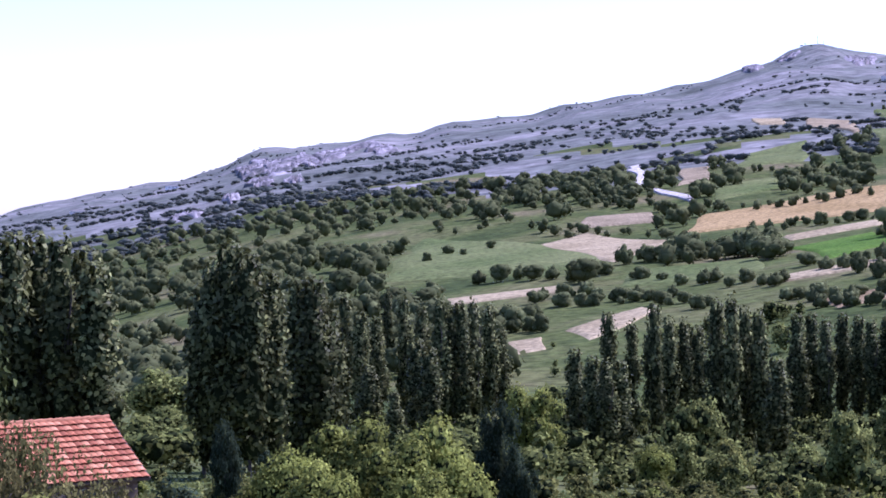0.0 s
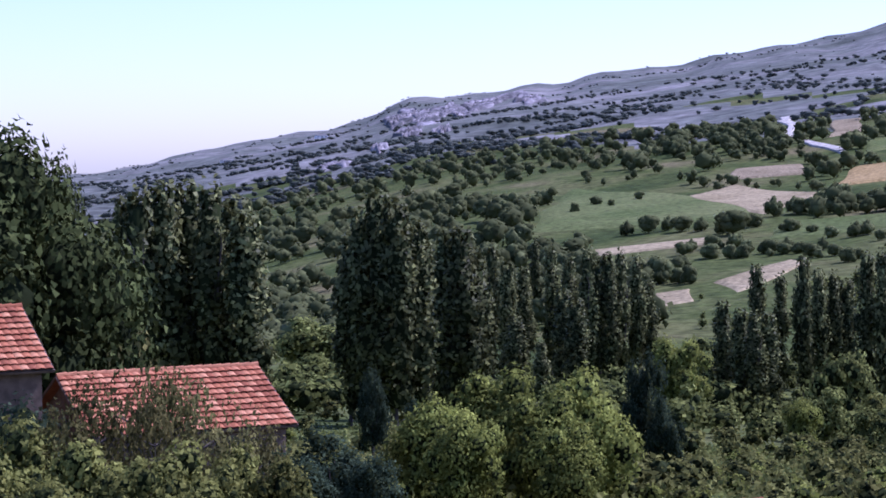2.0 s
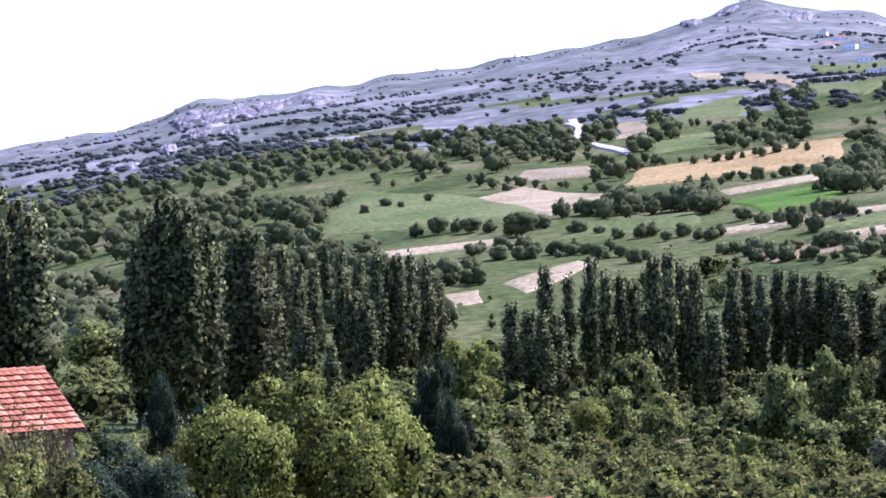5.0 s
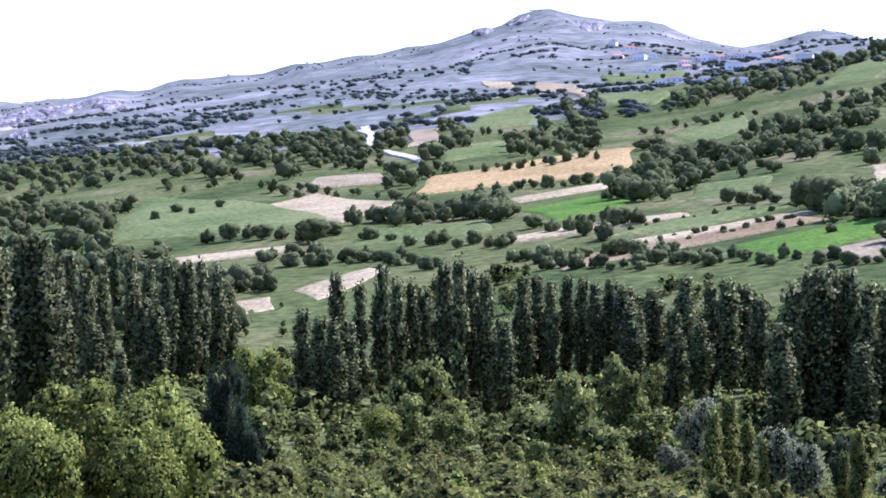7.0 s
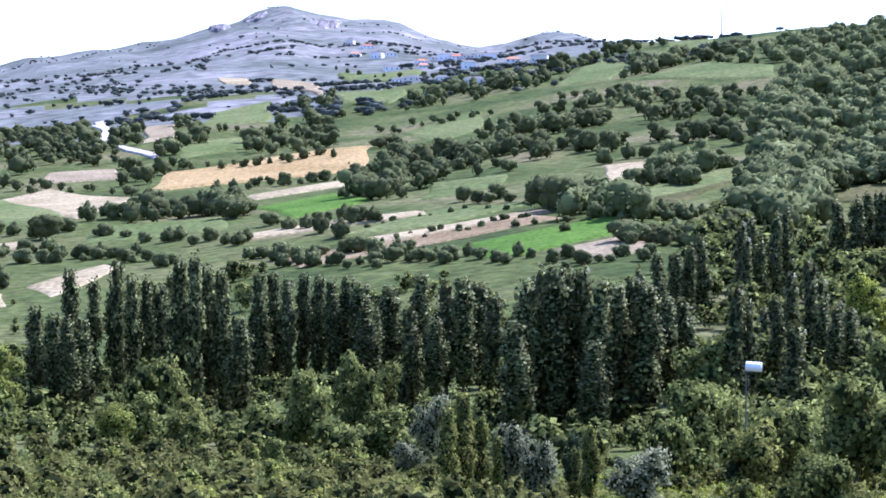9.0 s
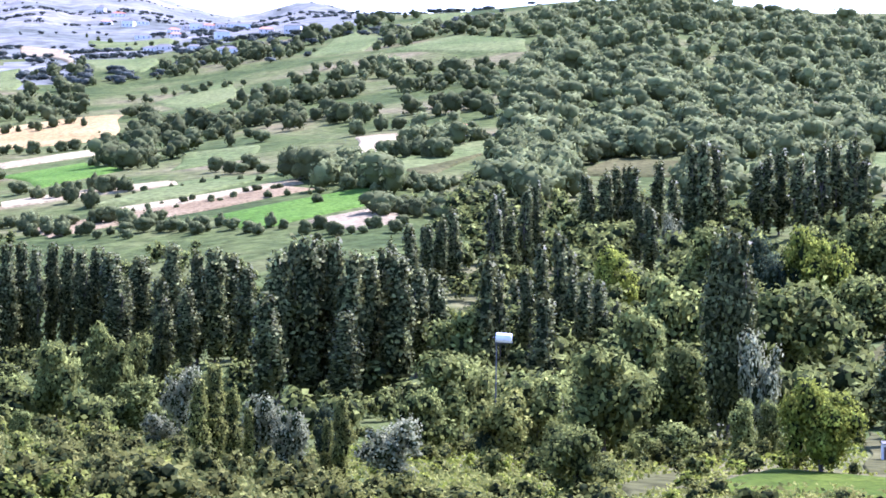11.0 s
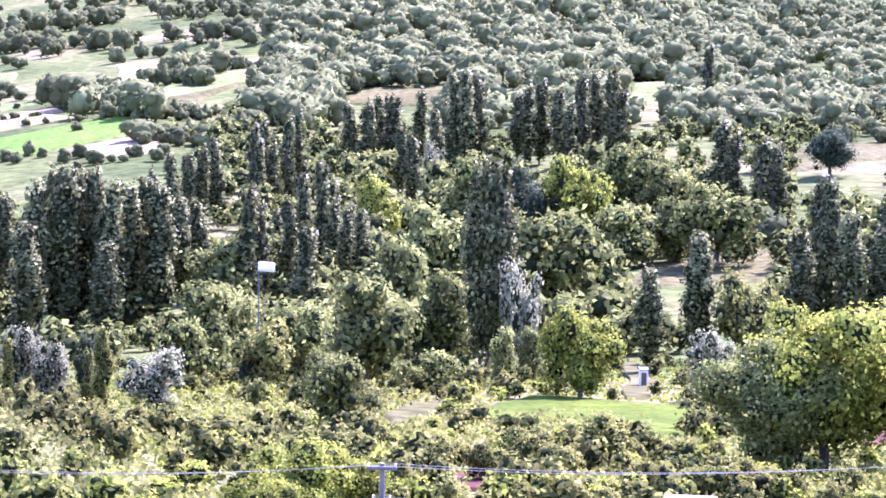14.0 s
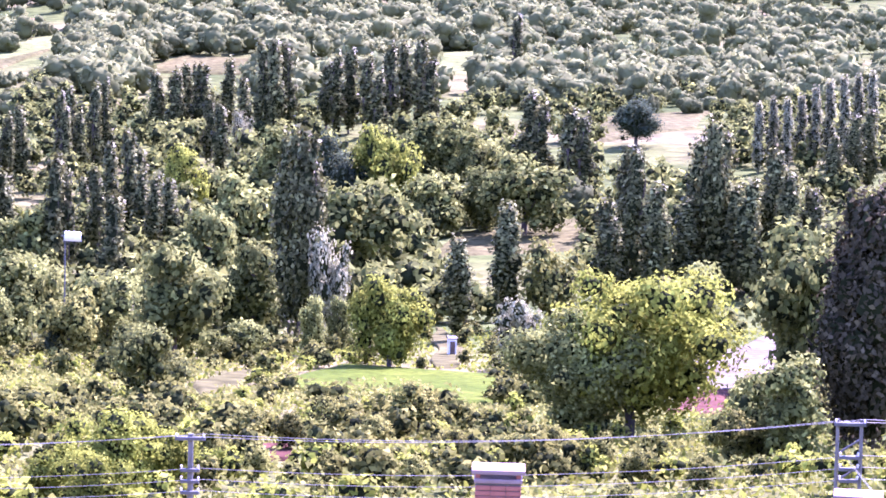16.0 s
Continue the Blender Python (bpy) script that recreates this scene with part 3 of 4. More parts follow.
POP_THIN = [(20.97, 475, 18.7), (21.2, 482, 18.4), (21.81, 490, 18.1), (19.99, 470, 16.5), (19.72, 466, 15.3), (18.88, 460, 15.1), (19.37, 464, 14.5), (18.47, 420, 17.3), (22.67, 385, 20.6), (22.96, 390, 16.7), (20.85, 335, 20.5), (21.11, 338, 18.5), (22.27, 322, 15.3), (21.84, 370, 16.0), (23.4, 400, 11.6), (23.76, 395, 10.0), (24.12, 385, 8.0), (24.69, 370, 6.5), (21.56, 400, 11.4)]
POP_FAR = [(23.29, 545, 16.5), (23.76, 540, 15.7), (24.06, 550, 17.5), (24.49, 546, 17.9), (25.14, 552, 18.6), (24.93, 480, 16.0), (24.64, 500, 15.3), (25.49, 540, 15.0), (25.97, 532, 24.3), (26.25, 528, 25.3), (26.55, 534, 23.5), (27.81, 545, 20.1), (28.16, 550, 20.3), (28.59, 542, 20.3), (29.15, 548, 21.7), (29.5, 552, 22.6), (29.92, 546, 23.8), (30.15, 540, 18.9), (32.3, 650, 23.3), (27.6, 560, 16.0), (28.88, 530, 17.4), (32.7, 440, 19.6), (32.99, 436, 18.3), (33.72, 430, 17.6), (34.04, 428, 16.9)]
POP_RIGHT = [(26.92, 255, 24.3), (26.69, 257, 23.3), (27.17, 254, 23.5), (32.21, 260, 15.1), (30.96, 242, 11.4), (34.67, 285, 14.3), (35.18, 300, 20.4), (35.42, 298, 19.7), (35.91, 290, 16.0), (36.68, 300, 13.5), (37.18, 310, 21.4), (37.53, 306, 22.2), (36.94, 305, 21.6), (37.32, 300, 23.3), (37.82, 300, 15.4), (38.24, 296, 16.5), (38.84, 306, 19.7), (39.21, 302, 17.1), (39.78, 310, 14.4), (40.28, 420, 12.8), (40.74, 430, 16.1), (41.08, 440, 16.3), (38.78, 310, 18.5)]
POP_NEAR = [(17.24, 165, 6.6), (16.89, 168, 4.8), (14.04, 172, 8.0), (13.64, 170, 6.8), (14.47, 174, 6.4), (14.9, 176, 4.9)]
POP_EDGE = [(41.09, 135, 16.1), (41.45, 133, 14.9), (40.78, 137, 13.6)]
PALE_ROW = [(38.38, 470, 14.8), (38.72, 475, 15.5), (39.07, 470, 15.7), (39.41, 478, 15.8), (39.75, 472, 18.0), (40.09, 480, 18.6), (40.43, 474, 20.0), (40.77, 482, 19.6), (41.11, 478, 20.5)]
BROAD_A = [(-7.0, 420, 11.9, 1.2), (-6.44, 425, 10.2, 1.1), (-6.88, 390, 6.2, 1.1), (-13.05, 190, 10.1, 0.9), (6.47, 305, 13.3, 0.75), (5.89, 270, 7.8, 0.9), (7.02, 250, 6.0, 0.9), (10.13, 290, 11.7, 0.7), (9.28, 230, 3.2, 1), (11.53, 330, 10.8, 0.7), (12.08, 290, 7.4, 1), (9.0, 300, 7.8, 0.7), (19.85, 240, 11.0, 0.9), (22.23, 220, 9.1, 0.9), (23.89, 205, 11.3, 0.9), (23.22, 160, 5.9, 0.9), (12.18, 360, 10.0, 0.6), (11.19, 370, 11.6, 0.6), (20.31, 262, 10.8, 0.8), (22.74, 190, 4.8, 1), (23.85, 262, 10.4, 1), (25.84, 270, 11.2, 0.8), (28.37, 312, 17.5, 1.0), (25.53, 345, 15.7, 0.9)]
BROAD_B = [(30.36, 385, 11.1, 1.1), (32.6, 380, 14.4, 1.2), (31.63, 390, 11.3, 1.1), (36.87, 210, 10.1, 0.8), (39.67, 195, 14.6, 0.75), (40.1, 190, 13.0, 0.8), (39.38, 125, 6.3, 0.9), (38.55, 128, 5.3, 0.9), (24.74, 212, 3.1, 1.2), (19.33, 230, 7.3, 0.8), (27.3, 225, 5.9, 0.6), (28.01, 228, 5.8, 0.6), (20.16, 335, 13.3, 0.9), (24.69, 300, 14.6, 0.8), (25.59, 215, 4.1, 1.2), (26.36, 430, 16.7, 0.8), (30.6, 450, 15.9, 1), (31.32, 440, 12.3, 1)]
LIME_TREES = [(-2.47, 100, 6.6, 0.8), (-4.05, 98, 5.2, 0.8), (-0.05, 103, 6.8, 0.75), (-1.2, 96, 5.7, 0.8), (-3.2, 92, 4.5, 0.8), (-0.49, 90, 4.4, 0.8), (2.22, 330, 13.4, 0.8), (20.12, 400, 7.4, 0.9), (23.95, 430, 13.2, 0.8), (29.05, 405, 19.0, 0.7), (29.28, 205, 9.3, 0.85), (22.34, 100, 4.2, 1.1), (21.07, 95, 3.2, 1.1), (23.63, 104, 3.6, 0.9), (21.92, 90, 3.3, 1), (5.26, 260, 6.5, 0.8), (5.32, 280, 6.5, 0.8)]
SILVER_TREES = [(13.19, 275, 9.4, 0.6), (12.63, 205, 3.4, 1), (18.45, 162, 5.6, 0.95), (18.57, 165, 5.4, 0.8), (27.75, 245, 13.0, 0.45), (32.49, 205, 7.0, 0.8), (25.5, 500, 12.1, 0.5), (15.18, 178, 6.3, 0.7), (15.89, 170, 5.4, 0.7), (22.44, 250, 6.8, 0.6)]
DARK_TREES = [(-14.32, 112, 18.7, 0.75), (-13.75, 118, 18.0, 0.45), (-16.22, 108, 18.8, 0.8), (-14.46, 66, 4.7, 0.9), (-13.43, 64, 4.0, 0.8), (-8.47, 70, 3.4, 0.9), (1.37, 152, 8.9, 0.42), (1.92, 150, 6.0, 0.5), (-5.46, 172, 7.7, 0.4), (-4.33, 176, 5.1, 0.5), (-6.48, 78, 3.8, 1), (-7.62, 74, 3.0, 1), (-5.49, 76, 2.9, 0.9), (27.92, 405, 17.1, 0.8), (35.35, 520, 11.6, 1.2), (20.89, 200, 4.4, 0.5), (16.89, 185, 5.8, 0.6), (19.5, 120, 1.2, 1)]
OLIVE_TREES = [(-13.92, 60, 3.9, 0.8), (-12.68, 58, 3.2, 0.9), (-10.59, 57, 3.1, 0.9), (-14.49, 55, 2.9, 0.9), (-8.9, 62, 3.0, 0.8), (-9.47, 56, 2.6, 0.8), (-11.43, 54, 2.7, 0.9), (-7.77, 60, 2.6, 0.8), (-13.39, 52, 2.4, 1), (-10.04, 52, 2.2, 1), (23.58, 258, 7.8, 0.8), (21.59, 245, 7.6, 0.8), (33.36, 255, 10.9, 0.9), (3.88, 180, 1.8, 1), (5.87, 175, 1.6, 1), (2.45, 165, 1.2, 1), (7.08, 290, 7.9, 0.9), (21.26, 200, 7.4, 0.9)]
SAPLINGS = [(-13.08, 60, 4.3, 0.6), (-9.72, 62, 4.6, 0.6), (-10.55, 65, 5.6, 0.45), (-8.32, 64, 3.7, 0.6), (-11.52, 64, 6.1, 0.45), (-10.13, 66, 5.3, 0.5), (-12.37, 63, 5.1, 0.5), (-8.73, 67, 4.5, 0.5), (-10.98, 61, 4.8, 0.5)]
ORCHARD = [(25.63, 128, 2.6, 1.1), (26.78, 124, 2.4, 1), (27.78, 130, 2.9, 1), (30.06, 135, 3.8, 1.2), (28.93, 122, 2.4, 1.1), (31.08, 118, 2.2, 1), (32.51, 116, 2.2, 1), (33.5, 118, 2.5, 1), (34.63, 116, 2.4, 1), (35.89, 118, 2.6, 1), (24.78, 116, 2.1, 1), (25.93, 110, 1.9, 1), (27.8, 108, 2.0, 1), (29.96, 106, 2.1, 1), (28.04, 118, 1.8, 1), (32.35, 116, 2.0, 1), (33.78, 117, 2.1, 1), (35.51, 112, 2.0, 1), (37.22, 110, 2.1, 1), (27.49, 104, 1.2, 1), (35.25, 102, 1.6, 1), (29.5, 103, 1.2, 1), (38.03, 125, 3.2, 1)]

# hedges: degrees and metres of both ends, trees, height
HEDGES_A = [(6.04, 1103, 10.69, 1093, 16, 7.1), (7.23, 870, 8.5, 824, 6, 10.1), (7.93, 969, 9.48, 970, 6, 6.3), (9.91, 988, 10.62, 982, 3, 5.4), (4.72, 875, 5.76, 867, 4, 7.8), (3.34, 1082, 5.83, 1000, 9, 6.2), (11.04, 885, 12.32, 863, 5, 7.4), (10.47, 763, 11.75, 739, 6, 5.6), (9.2, 765, 10.9, 703, 5, 6.2), (6.81, 1213, 7.3, 1218, 2, 10.8), (3.89, 1214, 5.97, 1132, 7, 7.0), (12.17, 1088, 14.16, 963, 8, 8.6), (14.3, 1028, 15.44, 998, 4, 9.0), (16.01, 739, 17.14, 705, 5, 9.0), (14.02, 777, 15.16, 768, 5, 5.7)]
HEDGES_B = [(18.27, 765, 18.97, 771, 3, 7.2), (17.43, 655, 19.4, 656, 8, 4.6), (18.28, 592, 20.81, 583, 12, 5.0), (16.56, 1263, 22.03, 1113, 20, 7.7), (16.28, 1499, 17.97, 1699, 10, 13.5), (17.97, 1732, 18.95, 1732, 5, 8.6), (16.99, 938, 17.56, 924, 2, 10.6), (16.0, 1208, 16.85, 1172, 3, 11.8), (17.7, 877, 18.55, 876, 3, 6.5), (19.54, 796, 21.21, 807, 8, 5.2), (21.22, 736, 23.3, 762, 10, 6.7), (16.58, 636, 16.65, 663, 2, 3.5), (8.64, 671, 12.61, 632, 14, 5.2), (12.61, 616, 16.58, 567, 12, 3.8), (6.67, 755, 8.64, 719, 7, 5.5)]
HEDGES_C = [(1.07, 862, 3.75, 825, 7, 8.4), (-1.3, 976, -1.3, 991, 1, 8.8), (-0.19, 986, 1.22, 1017, 4, 7.0), (-3.38, 1048, -1.58, 1006, 6, 9.7), (2.35, 1124, 3.2, 1055, 4, 8.1), (1.76, 669, 2.47, 659, 3, 7.6), (2.33, 761, 3.75, 734, 6, 5.6), (5.03, 795, 6.02, 767, 3, 5.4), (11.99, 1225, 14.65, 1246, 12, 6.1), (10.86, 2104, 15.35, 1454, 16, 7.9), (6.61, 1219, 7.17, 1219, 2, 10.3), (8.59, 1272, 10.72, 1251, 8, 9.4), (12.27, 1065, 14.09, 971, 8, 8.6), (16.04, 719, 17.14, 693, 4, 10.5), (5.74, 893, 6.31, 900, 3, 7.6)]
HEDGES_D = [(4.32, 827, 4.89, 798, 2, 5.2), (18.04, 599, 20.14, 596, 9, 5.9), (18.04, 655, 22.8, 658, 20, 5.2), (20.96, 749, 23.64, 744, 12, 8.1), (18.45, 772, 19.56, 769, 5, 7.6), (34.95, 606, 35.64, 607, 2, 6.0), (30.39, 405, 34.19, 414, 12, 7.1), (30.42, 783, 32.95, 795, 9, 7.8), (35.9, 661, 37.55, 675, 6, 6.6), (36.5, 607, 38.18, 616, 6, 4.5), (18.39, 591, 20.94, 622, 9, 5.7), (21.08, 651, 22.92, 672, 7, 5.6), (9.48, 642, 13.74, 593, 16, 4.0), (2.78, 785, 6.67, 681, 14, 4.7), (11.47, 725, 15.58, 743, 10, 2.2)]
HEDGES_E = [(10.9, 668, 15.73, 689, 14, 1.9), (12.32, 686, 16.44, 667, 7, 2.5), (16.58, 556, 18.7, 561, 9, 3.3), (11.75, 1015, 15.15, 897, 9, 5.2), (7.23, 1308, 10.33, 1265, 11, 7.7), (3.75, 1449, 4.72, 1323, 4, 8.2), (3.75, 730, 5.74, 730, 6, 4.3)]
BROAD_TREES = BROAD_A + BROAD_B

# ---- tree patterns ----
POP = [poplar(1, POPLAR, 0.068), poplar(2, POPLAR, 0.058, 2), poplar(3, POPLAR, 0.08, 5), poplar(4, POPLAR, 0.066, 3)]
POP_LITE = [poplar(5, POPLAR, 0.062, 2, 46, 0.02), poplar(6, POPLAR, 0.07, 4, 46, 0.02), poplar(7, POPLAR, 0.055, 1, 46, 0.02)]
POP_PALE = [poplar(8, SILVER, 0.06, 2, 46, 0.02)]
POP_OLIVE = [poplar(9, OLIVE, 0.11, 5, 100, 0.017), poplar(10, OLIVE, 0.12, 6, 100, 0.017)]
POP_BROWN = poplar(16, BROWNLEAF, 0.11, 5, 130, 0.016)
BROADS = [round_tree(11, BROAD, low=0.05, n=34, per=85, size=0.036, core=0.52, rag=0.24), round_tree(12, BROAD, wide=0.38, low=0.04, n=32, per=85, size=0.036, core=0.52, rag=0.24), round_tree(13, BROAD, wide=0.46, low=0.03, n=38, per=75, size=0.036, core=0.52, rag=0.24)]
LIMES = [round_tree(21, LIME, "leafy_tree", 0.42, 0.06, 34, 190, 0.025), round_tree(22, LIME, "leafy_tree", 0.45, 0.04, 34, 190, 0.025)]
SILVERS = [round_tree(31, SILVER, "willow_tree", 0.42, 0.08, 30, 80, 0.028)]
GIANT = [round_tree(43, SHADE, "dark_tree", 0.42, 0.06, 44, 330, 0.016, rag=0.16)]
DARKS = [round_tree(41, DARK, "dark_tree", 0.42, 0.08, 34, 140, 0.022), round_tree(42, DARK, "dark_tree", 0.4, 0.1, 30, 140, 0.022)]
OLIVES = [round_tree(51, OLIVE, "shrub", 0.42, 0.02, 24, 90, 0.032), round_tree(52, OLIVE, "shrub", 0.45, 0.02, 24, 90, 0.032)]
HEDGE = [hedge_tree(61, 0.5), hedge_tree(62, 0.58), hedge_tree(63, 0.44)]
SPARSE = [round_tree(81, TWIGLEAF, "sapling", 0.42, 0.12, 26, 34, 0.026, 0, 24), round_tree(82, TWIGLEAF, "sapling", 0.46, 0.08, 26, 32, 0.026, 0, 24)]


def plant_all(kinds, places, label, category, group, wide=1.0):
    for k, p in enumerate(places):
        plant(kinds[(k * 7 + k // 3) % len(kinds)], p[0], p[1], p[2], label, category, group, wide * (p[3] if len(p) > 3 else 1.0))


def stout(places, metres):
    """Breadth for poplars of about one crown width, whatever their height."""
    return [(a, r, h, min(1.6, max(0.75, metres / (h * 0.15)))) for a, r, h in places]


TALL = "tall dark green columnar poplar in the valley"
plant_all([POP[2], POP[3]], stout(POP_LEFT, 3.8), "tall dark poplar in the close clump behind the roofs", "poplar tree", "poplars of the clump")
plant_all([POP[2], POP[0]], stout(POP_PAIR, 3.7), "very tall broad dark poplar standing free", "poplar tree", "tall free poplars")
plant_all(POP, stout(POP_MID_a + POP_MID_b + POP_ROW, 3.3), TALL, "poplar tree", "poplar rows")
plant_all(POP, stout(POP_DARK, 4.0), "dark poplar in the dense valley stand", "poplar tree", "poplar stand")
plant_all(POP_LITE, stout(POP_BACK + POP_THIN, 3.2), "slim poplar behind the valley trees", "poplar tree", "slim poplars")
plant_all(POP_LITE, stout(POP_FAR, 4.4), "dark poplar at the foot of the wooded slope", "poplar tree", "far poplars")
plant_all([POP[0], POP[3]], stout(POP_RIGHT, 3.3), "upright dark poplar near the clearing", "poplar tree", "poplars by the clearing")
plant_all(POP_OLIVE, [(a, r, h, 0.8) for a, r, h in POP_NEAR], "young poplar with sunlit grey-green leaves", "poplar tree", "young poplars")
plant_all([POP_BROWN], [(a, r, h, 0.95) for a, r, h in POP_EDGE], "tall poplar with brownish dry leaves", "poplar tree", "dry poplars")
plant_all(POP_PALE, stout(PALE_ROW, 2.6), "pale grey-green poplar in a row", "poplar tree", "pale poplars")
plant_all(BROADS, BROAD_TREES, "leafy green broadleaf tree among the poplars", "tree", "broadleaf trees")
plant_all(LIMES, [p for p in LIME_TREES if p[0] < 20], "olive-green leafy fruit tree in the sun", "tree", "bright trees")
SUNNY = [round_tree(23, WALNUTLEAF, "leafy_tree", 0.42, 0.04, 34, 190, 0.025), round_tree(24, WALNUTLEAF, "leafy_tree", 0.46, 0.03, 34, 190, 0.025)]
plant_all(SUNNY, [p for p in LIME_TREES if p[0] >= 20], "bright yellow-green leafy fruit tree", "tree", "sunny trees")
plant_all(SILVERS, SILVER_TREES, "silvery grey-green willow among the poplars", "willow tree", "willows")
plant_all(GIANT, DARK_TREES[:3], "huge green leafy tree behind the houses, darkened for shade", "tree", "huge trees")
plant_all(DARKS, DARK_TREES[3:], "dark green dense leafy tree", "tree", "dark trees")
plant_all(OLIVES, OLIVE_TREES, "olive-green shrub with thin dry twigs", "shrub", "shrubs")
plant_all(SPARSE, SAPLINGS, "thin sapling with sparse dry olive leaves before the roof", "sapling", "saplings")
plant_all(OLIVES, ORCHARD, "low orchard tree with narrow leaves", "fruit tree", "orchard")
# the great walnut beside the yard
WALNUT = round_tree(71, WALNUTLEAF, "walnut_tree", 0.5, 0.14, 46, 420, 0.018, core=0.55)
plant(WALNUT, 35.35, 140, 11.2, "great spreading walnut tree with yellow-green leaves", "tree", wide=0.98)
# The walnut's shaded left side, added as a second tree with darker leaves.
WALNUT_SIDE = round_tree(72, BROAD, "walnut_tree", 0.5, 0.03, 34, 420, 0.02)
plant(WALNUT_SIDE, 34.0, 137, 8.2, "shaded left side of the great walnut, in darker leaves", "tree", wide=1.0)


# ---- hedges ----
def hedges():
    rng = np.random.default_rng(5)
    far = []
    for a1, r1, a2, r2, n, h in HEDGES_A + HEDGES_B + HEDGES_C + HEDGES_D + HEDGES_E:
        for k in range(n):
            u = (k + rng.uniform(-0.3, 0.3)) / max(1, n - 1)
            az, r, hh = a1 + (a2 - a1) * u + rng.normal(0, 0.04), (r1 + (r2 - r1) * u) * rng.uniform(0.985, 1.015), max(2.2, h) * rng.uniform(0.6, 1.15)
            if r < 980:
                plant(HEDGE[int(rng.integers(3))], az, r, hh, "rounded dark green tree in a field hedge", "tree", "hedge trees", rng.uniform(0.85, 1.25))
            else:
                far.append((r * math.sin(radians(az)), r * math.cos(radians(az)), hh))
    return far


FAR_HEDGE = hedges()


# ---- woods and scrub, too many to count ----
def wood_pattern(seed, lobes, per, size, upright=1.0, leafy=False):
    rng = np.random.default_rng(seed)
    spec = []
    for i in range(lobes):
        a, q = rng.uniform(0, 6.28), rng.uniform(0.1, 0.34)
        z = rng.uniform(0.3, 0.75)
        spec.append((q * math.cos(a) / upright, q * math.sin(a) / upright, z, *(rng.uniform(0.18, 0.3) * np.array([1 / upright, 1 / upright, 0.9]))))
    spec.append((0, 0, 0.42, 0.4 / upright, 0.4 / upright, 0.44))
    return crown_geo(rng, spec, per, size, 1, 0.58 if leafy else 0.84, 0.42 if leafy else 0.32, 0.2 if leafy else 0.13, jitter=0.22 if leafy else 0.12)


def woods(name, label, mat, places, seed, lobes=4, per=12, size=0.09, leafy=False, broad=1.0):
    """Joins many small trees (x, y, height) into one mesh."""
    rng = np.random.default_rng(seed)
    kinds = [wood_pattern(seed * 10 + k, lobes, per, size, 1.0 if k else 1.4, leafy) for k in range(5)]
    p = np.array(places)
    z = ground_z(p[:, 0], p[:, 1])
    vs, fs, ns, ks, base = [], [], [], [], 0
    for i in range(len(p)):
        v, f, inn, nor = kinds[int(rng.integers(5))]
        a, h, w = rng.uniform(0, 6.28), p[i, 2], rng.uniform(0.85, 1.3) * broad
        c, s = math.cos(a) * h * w, math.sin(a) * h * w
        vs.append(np.stack([p[i, 0] + v[:, 0] * c - v[:, 1] * s, p[i, 1] + v[:, 0] * s + v[:, 1] * c, z[i] + v[:, 2] * h - 0.04 * h], 1))
        ca, sa = math.cos(a), math.sin(a)
        ns.append(np.stack([nor[:, 0] * ca - nor[:, 1] * sa, nor[:, 0] * sa + nor[:, 1] * ca, nor[:, 2]], 1))
        fs.append(f + base), ks.append(inn)
        base += len(v)
    return tagged(mesh_ob(name, np.concatenate(vs), np.concatenate(fs), mat, inner=np.concatenate(ks) if leafy else None, normals=np.concatenate(ns)), label, "woods", kind="stuff")


def patchy(x, y, s):
    return (np.sin(x / s + 1.3 * np.sin(y / s / 1.7)) + np.sin(y / s * 0.9 + 1.7 * np.sin(x / s / 1.3)) + 0.7 * np.sin((x + y) / s * 2.3)) / 2.7


def scatter(seed, n, az, r, h, s, cut, avoid=True):
    """Random places (x, y, height) between two bearings and two distances, in patches of size s."""
    rng = np.random.default_rng(seed)
    a = np.radians(rng.uniform(*az, n))
    q = np.exp(rng.uniform(math.log(r[0]), math.log(r[1]), n))
    x, y = q * np.sin(a), q * np.cos(a)
    keep = patchy(x, y, s) > cut - rng.uniform(0, 0.5, n)
    if avoid:
        for gap in (0.0, 5.0, 18.0, 36.0, 60.0, 85.0):
            k = 1 + gap / q
            keep &= ~in_fields(x * k, y * k) | (q < 280) & (gap > 18)
    x, y = x[keep], y[keep]
    tall = np.interp(np.hypot(x, y), [1400, 2600, 3400], [1.0, 0.75, 0.45])
    return np.stack([x, y, rng.uniform(*h, len(x)) * rng.uniform(0.8, 1.2, len(x)) * tall], 1)


def far_rows(seed, n, az, r, h):
    """Far hedgerows and thickets: lines across the slope and loose clumps."""
    rng = np.random.default_rng(seed)
    out = []
    for k in range(n):
        a, q = radians(rng.uniform(*az)), math.exp(rng.uniform(math.log(r[0]), math.log(r[1])))
        x, y = q * math.sin(a), q * math.cos(a)
        if k % 3:
            way, long = rng.normal(0.12, 0.2) - a, rng.uniform(30, 150)
            m = int(long / 6.5)
            u = rng.uniform(-0.5, 0.5, m) * long
            px, py = x + u * math.cos(way) + rng.normal(0, 2.5, m), y + u * math.sin(way) + rng.normal(0, 2.5, m)
        else:
            m = int(rng.uniform(6, 22))
            px, py = x + rng.normal(0, 22, m), y + rng.normal(0, 26, m)
        hh = rng.uniform(*h, m) * np.interp(q, [1400, 2400, 3400], [1.0, 0.75, 0.4])
        ok = ~in_fields(px, py) & (np.hypot(px, py) < 3500)
        out.append(np.stack([px, py, hh], 1)[ok])
    return np.concatenate(out)


